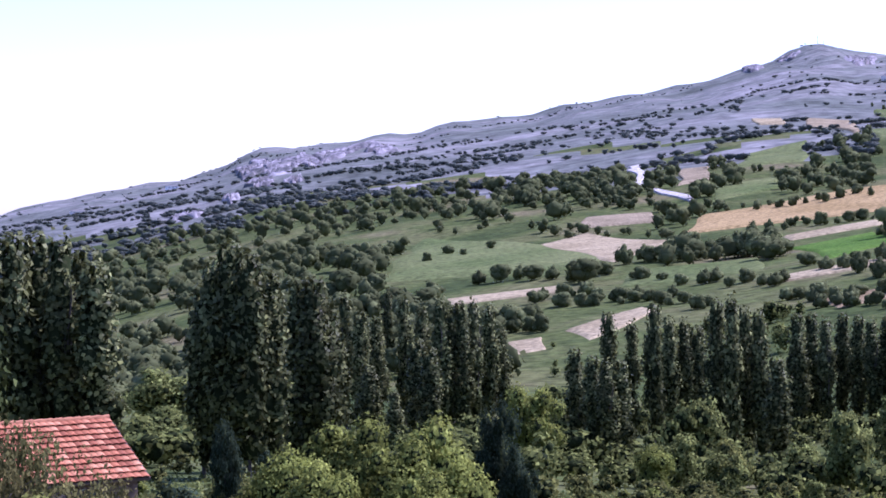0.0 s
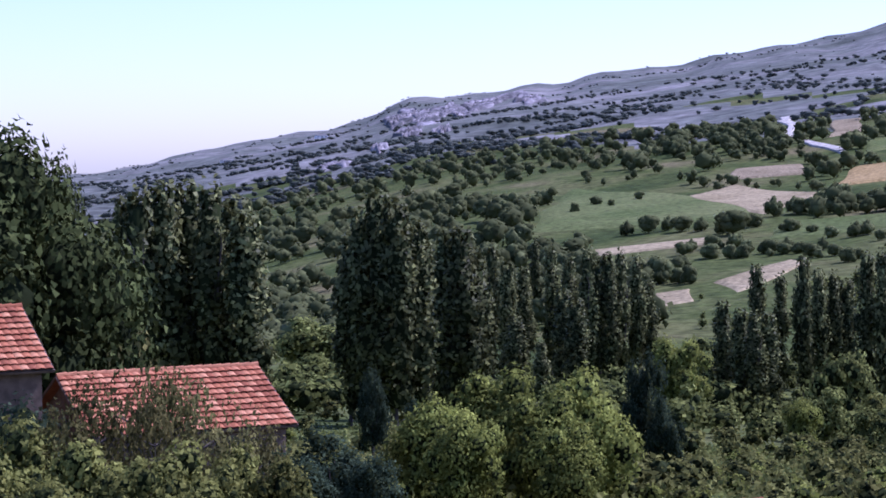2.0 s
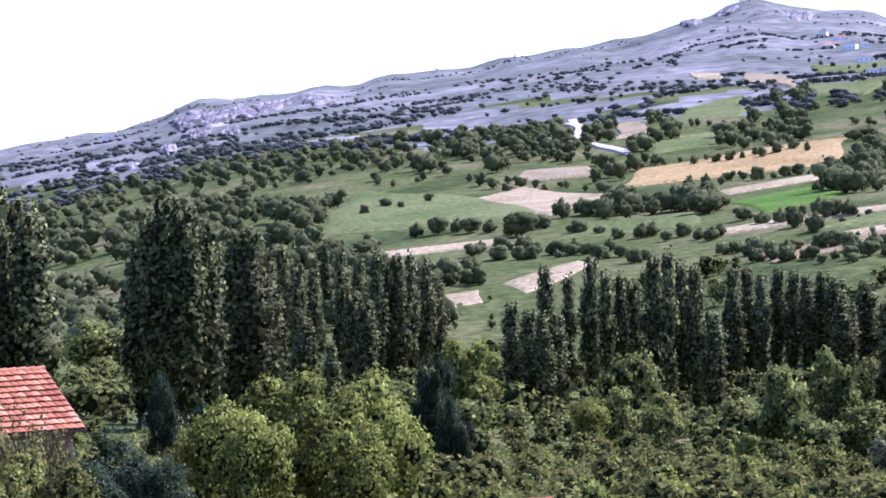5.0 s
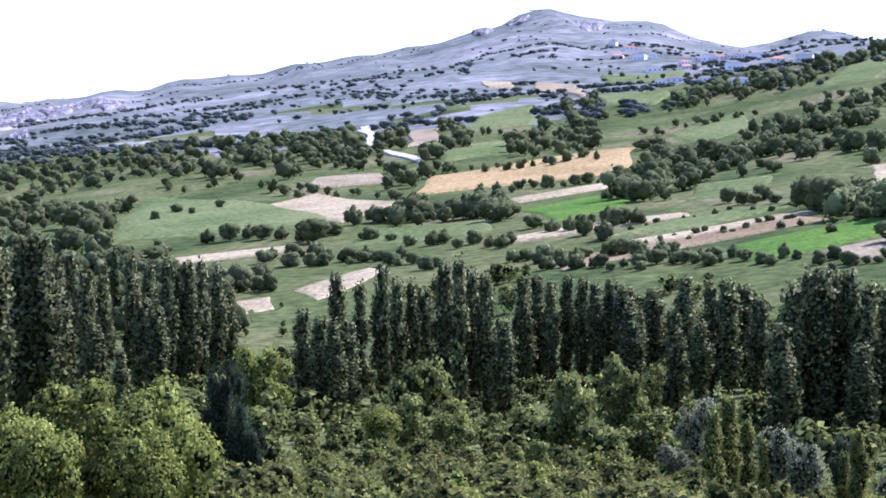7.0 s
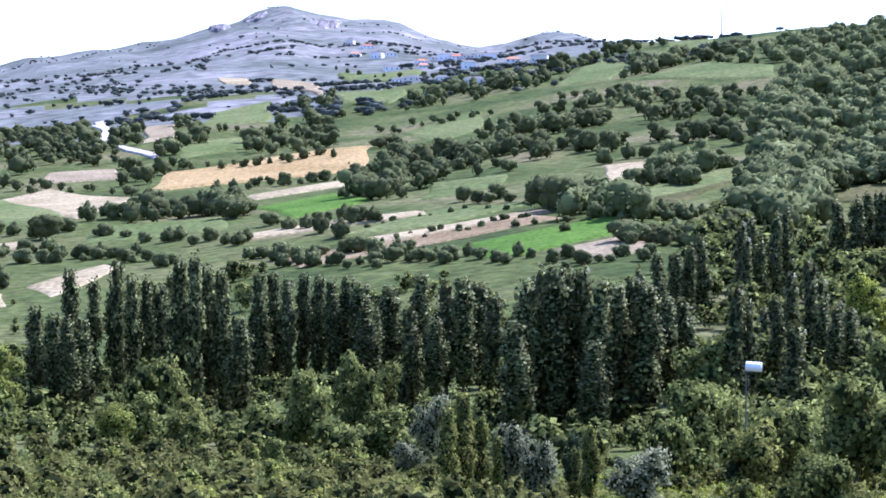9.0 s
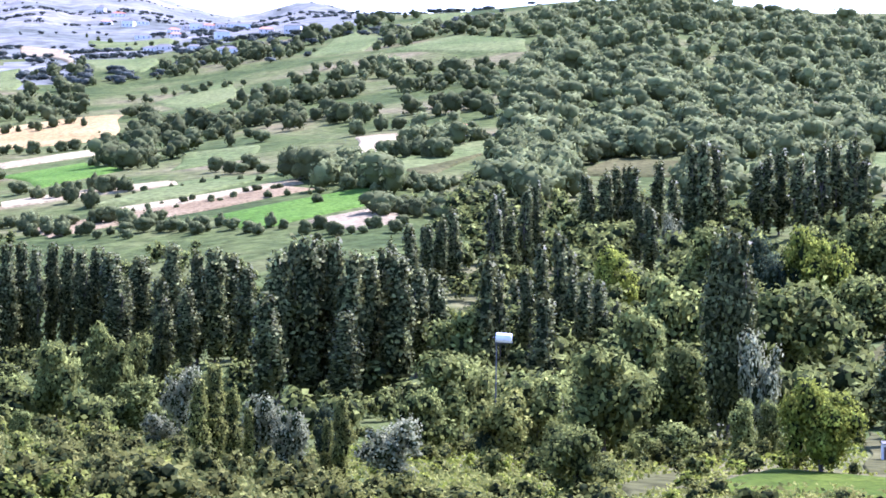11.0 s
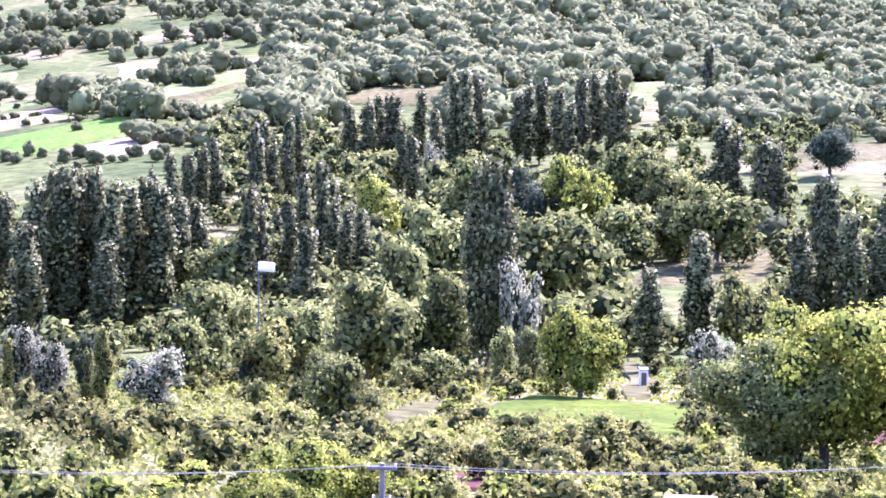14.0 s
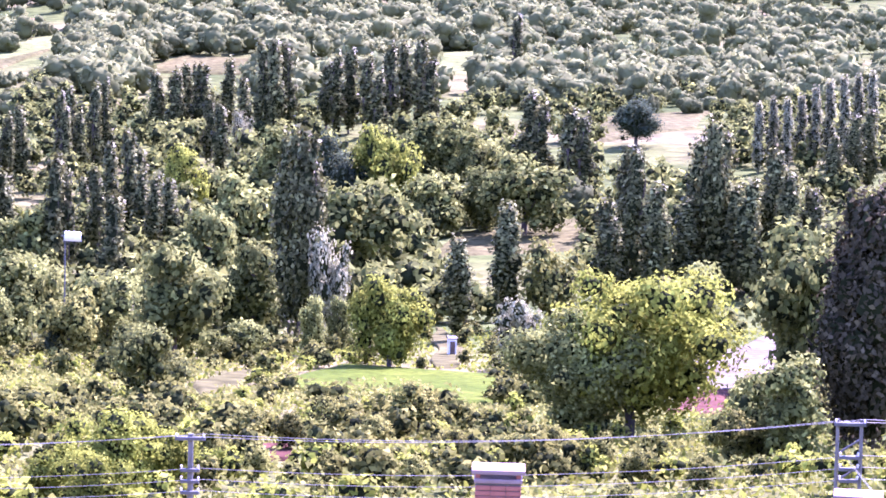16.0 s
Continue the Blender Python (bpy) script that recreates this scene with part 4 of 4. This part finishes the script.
woods("far_scrub", "scrub and small trees over the far hills, greyed for haze", FARWOODS, np.concatenate([far_rows(1, 160, (-15.5, 20), (1400, 2500), (5, 10)), far_rows(11, 45, (-15.5, 19), (2300, 3450), (4, 8)), far_rows(12, 40, (-15.5, 2), (1400, 2300), (6, 11)), scatter(1, 900, (-15.5, 23), (1450, 3450), (3, 8.0), 150, 0.16)]) * (1, 1, 0.62), 1, 3, 5, 0.12, broad=1.9)
woods("hill_woods", "dark green trees scattered over the farmed hillside", WOODS, np.concatenate([scatter(2, 2200, (2, 21), (820, 1500), (4.5, 11.5), 60, 0.28), scatter(7, 1700, (-15.5, 2.5), (560, 1500), (4.5, 11.5), 60, -0.25), np.array(FAR_HEDGE)]), 2, 4, 9, 0.1)
woods("slope_woods", "close green woods on the near slope", WOODS, np.concatenate([scatter(3, 2900, (21.5, 42.5), (620, 1500), (5.5, 13), 105, -0.2), scatter(23, 800, (16.5, 22), (640, 1500), (4, 11), 75, 0.22), scatter(13, 700, (29, 42.5), (620, 1150), (4, 10), 60, -0.7)]), 3, 6, 12, 0.095)
woods("valley_trees", "mixed small trees between the poplars", BROAD, np.concatenate([scatter(4, 1100, (-15.5, 20), (280, 640), (2.5, 6.5), 30, -0.1), scatter(14, 1300, (20, 42.5), (270, 640), (3.5, 8.5), 30, -0.2)]), 4, 5, 22, 0.085, True)
woods("valley_scrub", "low dull green scrub on the near slope", SCRUB, scatter(5, 650, (-15.5, 17), (105, 300), (1.0, 2.8), 14, -0.1), 5, 5, 28, 0.085, True)
woods("sunny_scrub", "low olive-yellow scrub on the near slope", OLIVE, scatter(15, 800, (17, 42.5), (105, 300), (1.0, 2.8), 14, -0.1), 15, 5, 28, 0.085, True)
woods("near_scrub", "low yellow-green leafy bushes on the near slope", WALNUTLEAF, scatter(16, 420, (17, 42.5), (88, 220), (0.8, 2.2), 11, 0.0), 16, 5, 28, 0.085, True)
woods("near_scrub", "low leafy bushes on the near slope", LIME, scatter(6, 400, (-15.5, 17), (88, 220), (0.8, 2.0), 11, 0.0), 6, 5, 28, 0.085, True)


def undergrowth(name, label, mat, seed, n, r, tall, size, az):
    """A carpet of leaves and blades, higher in patches."""
    rng = np.random.default_rng(seed)
    a = np.radians(rng.uniform(*az, n))
    q = np.sqrt(rng.uniform(r[0] ** 2, r[1] ** 2, n))
    x, y = q * np.sin(a), q * np.cos(a)
    keep = ~in_fields(x, y)
    x, y = x[keep], y[keep]
    h = tall * (0.55 + 0.6 * patchy(x, y, 4.0)).clip(0.08, 1.2) * rng.uniform(0.1, 1.0, len(x))
    p = np.stack([x, y, ground_z(x, y) + h], 1)
    out = np.tile((0.25, -0.1, 0.8), (len(x), 1))
    v, f = leaves(rng, p, out, size, 1.2)
    tagged(mesh_ob(name, v, f, mat), label, "undergrowth", kind="stuff")


undergrowth("undergrowth", "thick olive and green undergrowth with dry stalks", OLIVE, 8, 26000, (85, 200), 1.5, 0.22, (17, 42.5))
undergrowth("undergrowth", "thick dull green undergrowth", SCRUB, 18, 26000, (85, 200), 1.5, 0.22, (-15.5, 17))
undergrowth("meadow_grass", "rough green grass between the shrubs", WALNUTLEAF, 9, 22000, (85, 260), 0.8, 0.27, (17, 42.5))
undergrowth("meadow_grass", "rough dark green grass between the shrubs", BROAD, 19, 20000, (85, 260), 0.8, 0.27, (-15.5, 17))


# ---- houses ----
def plain(name, colour, rough=0.7, spread=0.12, scale=3.0, metal=0.0):
    """Paint, plaster, brick or metal with stains and grain."""
    m, nodes, links, b = shader(name, rough, 0.3)
    b.inputs["Metallic"].default_value = metal
    n1, n2 = noise_tex(nodes, links, scale, 6.0), noise_tex(nodes, links, scale * 14, 3.0)
    r = ramp(nodes, [(0.3, tuple(c * (1 - 2 * spread) for c in colour)), (0.65, tuple(min(1, c * (1 + spread)) for c in colour))])
    links.new(n1.outputs["Fac"], r.inputs["Fac"])
    links.new(r.outputs["Color"], b.inputs["Base Color"])
    bumped(nodes, links, b, n2.outputs["Fac"], 0.3, 0.02)
    return m


def tile_mat():
    m, nodes, links, b = shader("clay_tile", 0.8, 0.25)
    info = nodes.new("ShaderNodeObjectInfo")
    r = ramp(nodes, [(0.0, (0.24, 0.075, 0.028)), (0.5, (0.38, 0.13, 0.05)), (1.0, (0.52, 0.24, 0.11))])
    links.new(info.outputs["Random"], r.inputs["Fac"])
    n = noise_tex(nodes, links, 6.0, 5.0)
    fr = ramp(nodes, [(0.3, (0.65, 0.62, 0.6)), (0.7, (1.1, 1.1, 1.1))])
    links.new(n.outputs["Fac"], fr.inputs["Fac"])
    links.new(mixed(nodes, links, r.outputs["Color"], fr.outputs["Color"], 1.0, "MULTIPLY"), b.inputs["Base Color"])
    return m


TILE = tile_mat()
PLASTER = plain("pale_plaster", (0.68, 0.62, 0.54))
WHITEWASH = plain("whitewash", (0.78, 0.76, 0.72))
BRICK = plain("red_brick", (0.34, 0.12, 0.085), 0.85, 0.2)
WOOD = plain("weathered_wood", (0.13, 0.09, 0.06), 0.85, 0.2)
STEEL = plain("galvanised_steel", (0.1, 0.1, 0.1), 0.6, 0.15, 3.0, 0.3)
CONCRETE = plain("grey_concrete", (0.13, 0.125, 0.11), 0.9, 0.15)
PINKSLAB = plain("pinkish_paint", (0.24, 0.16, 0.145), 0.6, 0.1)
TANKPAINT = plain("white_enamel", (0.82, 0.82, 0.8), 0.35, 0.05)
WIRE = plain("aluminium_wire", (0.27, 0.26, 0.23), 0.5, 0.05, 3.0, 0.2)
GLASS, _n, _l, _b = shader("window_glass", 0.08, 0.5)
_b.inputs["Base Color"].default_value = (0.03, 0.035, 0.04, 1)


def tile_mesh(w, l):
    """One rounded roof tile, lying up the slope."""
    bm = bmesh.new()
    rows_ = []
    for end, lift in ((0.0, 0.085), (1.0, 0.0)):
        ring = [bm.verts.new((w * (u - 0.5), l * end, lift + 0.035 * math.sin(math.pi * u))) for u in (0, 0.25, 0.5, 0.75, 1)]
        low = [bm.verts.new((v.co.x, v.co.y, v.co.z - 0.03)) for v in ring]
        rows_.append((ring, low))
    (a, al), (b, bl) = rows_
    for i in range(4):
        bm.faces.new((a[i], a[i + 1], b[i + 1], b[i]))
        bm.faces.new((a[i + 1], a[i], al[i], al[i + 1]))
    bm.faces.new((a[0], b[0], bl[0], al[0]))
    bm.faces.new((b[4], a[4], al[4], bl[4]))
    me = bpy.data.meshes.new("tile")
    bm.to_mesh(me)
    bm.free()
    me.materials.append(TILE)
    return me


def gable_house(name, label, x, y, ridge_z, length, depth, rise, turn, wall=PLASTER, tiles=None):
    """A house with its ridge along its own x axis; its front slope faces its -y side."""
    base = float(ground_z(x, y)) - 0.4
    root = new(name)
    root.matrix_basis = pose(x, y, base, 0, 0, turn)
    top = ridge_z - base
    eave = top - rise
    bm = bmesh.new()
    l2, d2 = length / 2 - 0.35, depth / 2 - 0.4
    er = top - rise * d2 / (depth / 2) - 0.12
    v = [bm.verts.new(c) for c in ((-l2, -d2, 0), (l2, -d2, 0), (l2, d2, 0), (-l2, d2, 0), (-l2, -d2, er), (l2, -d2, er), (l2, d2, er), (-l2, d2, er), (-l2, 0, top - 0.14), (l2, 0, top - 0.14))]
    for f in ((0, 1, 5, 4), (2, 3, 7, 6), (1, 2, 6, 9, 5), (3, 0, 4, 8, 7), (4, 5, 9, 8), (6, 7, 8, 9)):
        bm.faces.new([v[i] for i in f])
    part("wall", bm, wall, root)
    slope = math.atan2(rise, depth / 2)
    run = math.hypot(rise, depth / 2)
    for side in (-1, 1):
        bm = bmesh.new()
        m = Matrix.Translation((0, side * depth / 4, top - rise / 2)) @ Matrix.Rotation(-side * slope, 4, "X")
        box(bm, length, run, 0.1, m)
        roof = part("roof", bm, TILE if tiles is None or side > 0 else WOOD, root)
        if tiles is not None and side < 0:
            w = 0.31
            rows_ = max(3, int(run / 0.42))
            cols = int(length / w)
            step = run / rows_
            me = tile_mesh(w * 1.04, step * 1.12)
            rng = random.Random(7)
            for j in range(rows_):
                for i in range(cols):
                    t = new("tile", me)
                    t.parent = roof
                    up = -run + 0.0 + j * step
                    px = -length / 2 + (i + 0.5) * length / cols
                    q = Matrix.Translation((0, 0, top)) @ Matrix.Rotation(slope, 4, "X") @ Matrix.Translation((px, up, 0.07 + rng.uniform(-0.008, 0.012))) @ Matrix.Rotation(rng.uniform(-0.03, 0.03), 4, "Z")
                    t.matrix_basis = q
    bm = bmesh.new()
    n = int(length / 0.4)
    for i in range(n):
        rod(bm, (-length / 2 + i * length / n, 0, top + 0.07), (-length / 2 + (i + 1.08) * length / n, 0, top + 0.09), 0.11, 0.13, 8)
    part("ridge_cap", bm, TILE, root)
    for side in (-1, 1):
        bm = bmesh.new()
        for s2 in (-1, 1):
            rod(bm, (side * length / 2, 0, top + 0.02), (side * length / 2, s2 * depth / 2, eave + 0.02), 0.07, 0.07, 6)
        part("verge_board", bm, WOOD, root)
    for k in (-0.25, 0.25):
        win = new("window")
        win.parent = root
        win.matrix_basis = pose(k * length, -d2 - 0.01, er - 1.0)
        part("window_frame", box(bmesh.new(), 1.0, 0.08, 1.1, bevel=0.02), WOOD, win)
        part("pane", box(bmesh.new(), 0.84, 0.1, 0.94), GLASS, win)
    return tagged(root, label, "house")


gable_house("house", "low house with a red clay-tiled gable roof", -17.7, 92.8, 41.6, 8.7, 8.6, 2.1, 30, wall=WOOD, tiles=1)
gable_house("house", "taller house with a red clay-tiled gable roof", -27.3, 86.6, 44.5, 11.0, 8.6, 2.2, 30, wall=WOOD, tiles=1)
gable_house("shed", "small shed with a dull red roof", 3.6, 57.4, 41.28, 1.5, 1.6, 0.45, 18, wall=BRICK)


def far_house(az, r, w, d, h, turn, k):
    x, y, z = at(az, r)
    root = new("village_house")
    root.matrix_basis = pose(x, y, z - 0.8, 0, 0, turn)
    part("wall", box(bmesh.new(), w, d, h + 0.8, Matrix.Translation((0, 0, (h + 0.8) / 2))), WHITEWASH if k % 3 else PLASTER, root)
    bm = bmesh.new()
    v = [bm.verts.new(c) for c in ((-w / 2 - 0.4, -d / 2 - 0.4, h + 0.8), (w / 2 + 0.4, -d / 2 - 0.4, h + 0.8), (w / 2 + 0.4, d / 2 + 0.4, h + 0.8), (-w / 2 - 0.4, d / 2 + 0.4, h + 0.8), (-w / 4, 0, h + 2.6), (w / 4, 0, h + 2.6))]
    for f in ((0, 1, 5, 4), (2, 3, 4, 5), (1, 2, 5), (3, 0, 4), (3, 2, 1, 0)):
        bm.faces.new([v[i] for i in f])
    # Most roofs take grey in place of red tile, to stand for haze.
    part("roof", bm, TILE if k % 4 == 1 else CONCRETE, root)
    for i in range(3):
        for s in range(max(1, int(h / 3))):
            part("window", box(bmesh.new(), 1.1, 0.12, 1.3, Matrix.Translation((-w / 2 + (i + 0.5) * w / 3, -d / 2 - 0.02, 2.3 + 2.9 * s))), GLASS, root)
    tagged(root, "whitewashed village house among trees, far off", "house", "village houses")


VILLAGE = [(11.18, 2490), (11.6, 2440), (12.17, 2310), (13.3, 2260), (13.55, 2250), (13.85, 2245), (14.12, 2240), (14.4, 2220), (14.7, 2150), (15.26, 1820), (13.47, 1700), (14.3, 1526), (15.92, 1790), (11.3, 2335), (12.38, 1780), (12.74, 1775), (11.85, 2296), (12.95, 2228), (-8.99, 2436), (-6.65, 2580), (14.15, 1840), (13.0, 2050), (12.2, 2100)]
far_house(20.3, 838, 5.5, 5, 2.4, 10, 1)
for k, (a, r) in enumerate(VILLAGE):
    far_house(a, r, 9 + (k * 5) % 7, 8, 5.6 if k % 4 == 0 else 3.0, (k * 47) % 50 - 25 - a, k)


# ---- poles, wires, masts ----
def utility_pole(x, y, top_z, label, legs=1):
    base = float(ground_z(x, y)) - 0.5
    root = new("utility_pole")
    root.matrix_basis = pose(x, y, base, 0, 0, -32)
    h = top_z - base
    if legs == 1:
        part("post", rod(bmesh.new(), (0, 0, 0), (0, 0, h), 0.11, 0.07, 10), CONCRETE, root)
    else:
        for s in (-0.3, 0.3):
            part("post", rod(bmesh.new(), (s, 0, 0), (s, 0, h), 0.06, 0.045, 10), CONCRETE, root)
        for k in range(5):
            part("brace", rod(bmesh.new(), (-0.3, 0, h - 0.7 * k - 0.9), (0.3, 0, h - 0.7 * k - 0.5), 0.03, 0.03, 6), STEEL, root)
    for drop, w in ((0.12, 0.8), (0.97, 0.5), (1.27, 0.5), (1.57, 0.5)):
        arm = part("crossarm", box(bmesh.new(), w, 0.1, 0.09, Matrix.Translation((0, -0.1, h - drop)), 0.01), STEEL, root)
        for s in (-0.45, 0.45):
            bm = bmesh.new()
            rod(bm, (s * w, -0.1, h - drop + 0.04), (s * w, -0.1, h - drop + 0.14), 0.025, 0.018, 8)
            rod(bm, (s * w, -0.1, h - drop + 0.1), (s * w, -0.1, h - drop + 0.12), 0.035, 0.035, 8)
            part("insulator", bm, PLASTER, arm)
    return tagged(root, label, "utility pole", "utility poles")


def wire(a, b, sag, r=0.0065):
    bm = bmesh.new()
    n = 16
    pts = [Vector(a).lerp(Vector(b), i / n) - Vector((0, 0, sag * 4 * (i / n) * (1 - i / n))) for i in range(n + 1)]
    for i in range(n):
        rod(bm, pts[i], pts[i + 1], r, r, 5)
    me = bpy.data.meshes.new("power_line")
    bm.to_mesh(me)
    bm.free()
    me.materials.append(WIRE)
    return tagged(new("power_line", me), "thin slack overhead power line between poles", "power line", "power lines")


def polar(az, r, z):
    return (r * math.sin(radians(az)), r * math.cos(radians(az)), z)


A1, A2 = polar(24.30, 60, 39.57), polar(40.9, 58, 40.8)
utility_pole(A1[0], A1[1], A1[2], "slim grey concrete utility pole with steel arms")
utility_pole(A2[0], A2[1], A2[2], "twin-legged concrete utility pole with braces and arms", 2)
A0, A3 = polar(8.0, 70, 38.6), polar(52.0, 62, 41.2)
utility_pole(A0[0], A0[1], A0[2] - 0.3, "grey concrete utility pole down the slope")
for drop, off in ((0.0, 0.36), (0.06, -0.36), (0.92, 0.22), (1.22, 0.22), (1.52, 0.22)):
    d = Vector((math.cos(radians(-32)), math.sin(radians(-32)), 0)) * off
    for p, q2, sag in ((A0, A1, 0.5), (A1, A2, 0.35), (A2, A3, 0.2)):
        wire(Vector(p) + d - Vector((0, 0, drop)), Vector(q2) + d - Vector((0, 0, drop)), sag)
for k in (0.3, 0.9):
    wire(Vector(A2) - Vector((0, 0, 1.0 + 0.1 * k)), polar(44.5, 50 + k, 37.6), 0.1)


def mast(az, r, h, label):
    x, y, z = at(az, r)
    root = new("radio_mast")
    root.matrix_basis = pose(x, y, z - 0.5)
    part("tower", rod(bmesh.new(), (0, 0, 0), (0, 0, h), 0.55, 0.3, 6), STEEL, root)
    part("antenna", rod(bmesh.new(), (0, 0, h * 0.8), (0, 0, h * 1.15), 0.4, 0.15, 6), TANKPAINT, root)
    tagged(root, label, "mast", "masts")


mast(9.52, 3400, 26, "thin radio mast on the mountain top")
mast(9.66, 3390, 18, "thin radio mast on the mountain top")
mast(20.44, 1900, 30, "tall thin radio mast on the near hill")


# ---- chimney stacks at the foot of the slope ----
def chimney(az, r, top_z, w, label):
    x, y = polar(az, r, 0)[:2]
    base = float(ground_z(x, y)) - 0.3
    root = new("chimney")
    root.matrix_basis = pose(x, y, base, 0, 0, -az)
    h = top_z - base
    rows_ = 16
    body = part("stack", box(bmesh.new(), w * 0.86, w * 0.7, h - 0.2, Matrix.Translation((0, 0, (h - 0.2) / 2))), CONCRETE, root, "mortar-grey core")
    me = bpy.data.meshes.new("brick")
    bm = box(bmesh.new(), 0.2, 0.03, 0.06, bevel=0.006)
    bm.to_mesh(me)
    bm.free()
    me.materials.append(BRICK)
    n = max(3, int(w * 0.86 / 0.215))
    for j in range(rows_):
        for i in range(n):
            b = new("brick", me)
            b.parent = body
            b.location = (-w * 0.43 + (i + 0.5) * w * 0.86 / n, -w * 0.35 - 0.012, h - 0.25 - 0.072 * j)
    for k, wid in ((0.04, 1.0), (0.16, 0.9)):
        part("cap_slab", box(bmesh.new(), w * wid, w * 0.82, 0.06, Matrix.Translation((0, 0, h - k)), 0.012), PINKSLAB, root, "pinkish white painted concrete slab")
    for s in (-0.38, 0.38):
        part("cap_post", box(bmesh.new(), 0.06, w * 0.6, 0.1, Matrix.Translation((s * w, 0, h - 0.1))), BRICK, root)
    tagged(root, label, "chimney", "chimneys")


chimney(32.12, 30, 44.42, 0.71, "red brick chimney with white cap slabs")
chimney(41.18, 29, 44.47, 0.62, "red brick chimney with white slabs beside the pole")


# ---- the white tank on its post ----
def water_tank():
    x, y, z = at(21.3, 235)
    root = new("water_tank")
    root.matrix_basis = pose(x, y, z - 0.2, 0, 0, -21)
    h = 29.4 - z
    part("post", rod(bmesh.new(), (-0.75, 0, 0), (-0.75, 0, h), 0.09, 0.07, 10), STEEL, root)
    bm = bmesh.new()
    rod(bm, (-0.85, 0, h + 0.35), (0.85, 0, h + 0.25), 0.5, 0.5, 20)
    bmesh.ops.bevel(bm, geom=[e for e in bm.edges if len(e.link_faces) == 2 and e.calc_face_angle() > 1.0], offset=0.18, segments=3, affect="EDGES", profile=0.6)
    part("drum", bm, TANKPAINT, root, "shining white drum")
    part("cradle", box(bmesh.new(), 1.9, 0.3, 0.1, Matrix.Translation((0, 0, h - 0.22))), STEEL, root)
    part("spout", rod(bmesh.new(), (-0.85, 0, h + 0.3), (-1.15, 0, h + 0.32), 0.08, 0.06, 8), STEEL, root)
    tagged(root, "white drum tank on a thin steel post", "water tank")


water_tank()


def hut():
    x, y, z = at(30.86, 222)
    root = new("white_hut")
    root.matrix_basis = pose(x, y, z - 0.1, 0, 0, -25)
    part("wall", box(bmesh.new(), 0.8, 1.1, 1.9, Matrix.Translation((0, 0, 0.95)), 0.02), WHITEWASH, root)
    part("roof", box(bmesh.new(), 0.92, 1.25, 0.1, Matrix.Translation((0, 0, 1.96)) @ Matrix.Rotation(0.1, 4, "X"), 0.02), CONCRETE, root)
    part("door", box(bmesh.new(), 0.5, 0.06, 1.6, Matrix.Translation((0, -0.55, 0.85)), 0.01), WOOD, root)
    tagged(root, "small whitewashed hut by the green plot", "hut")


hut()
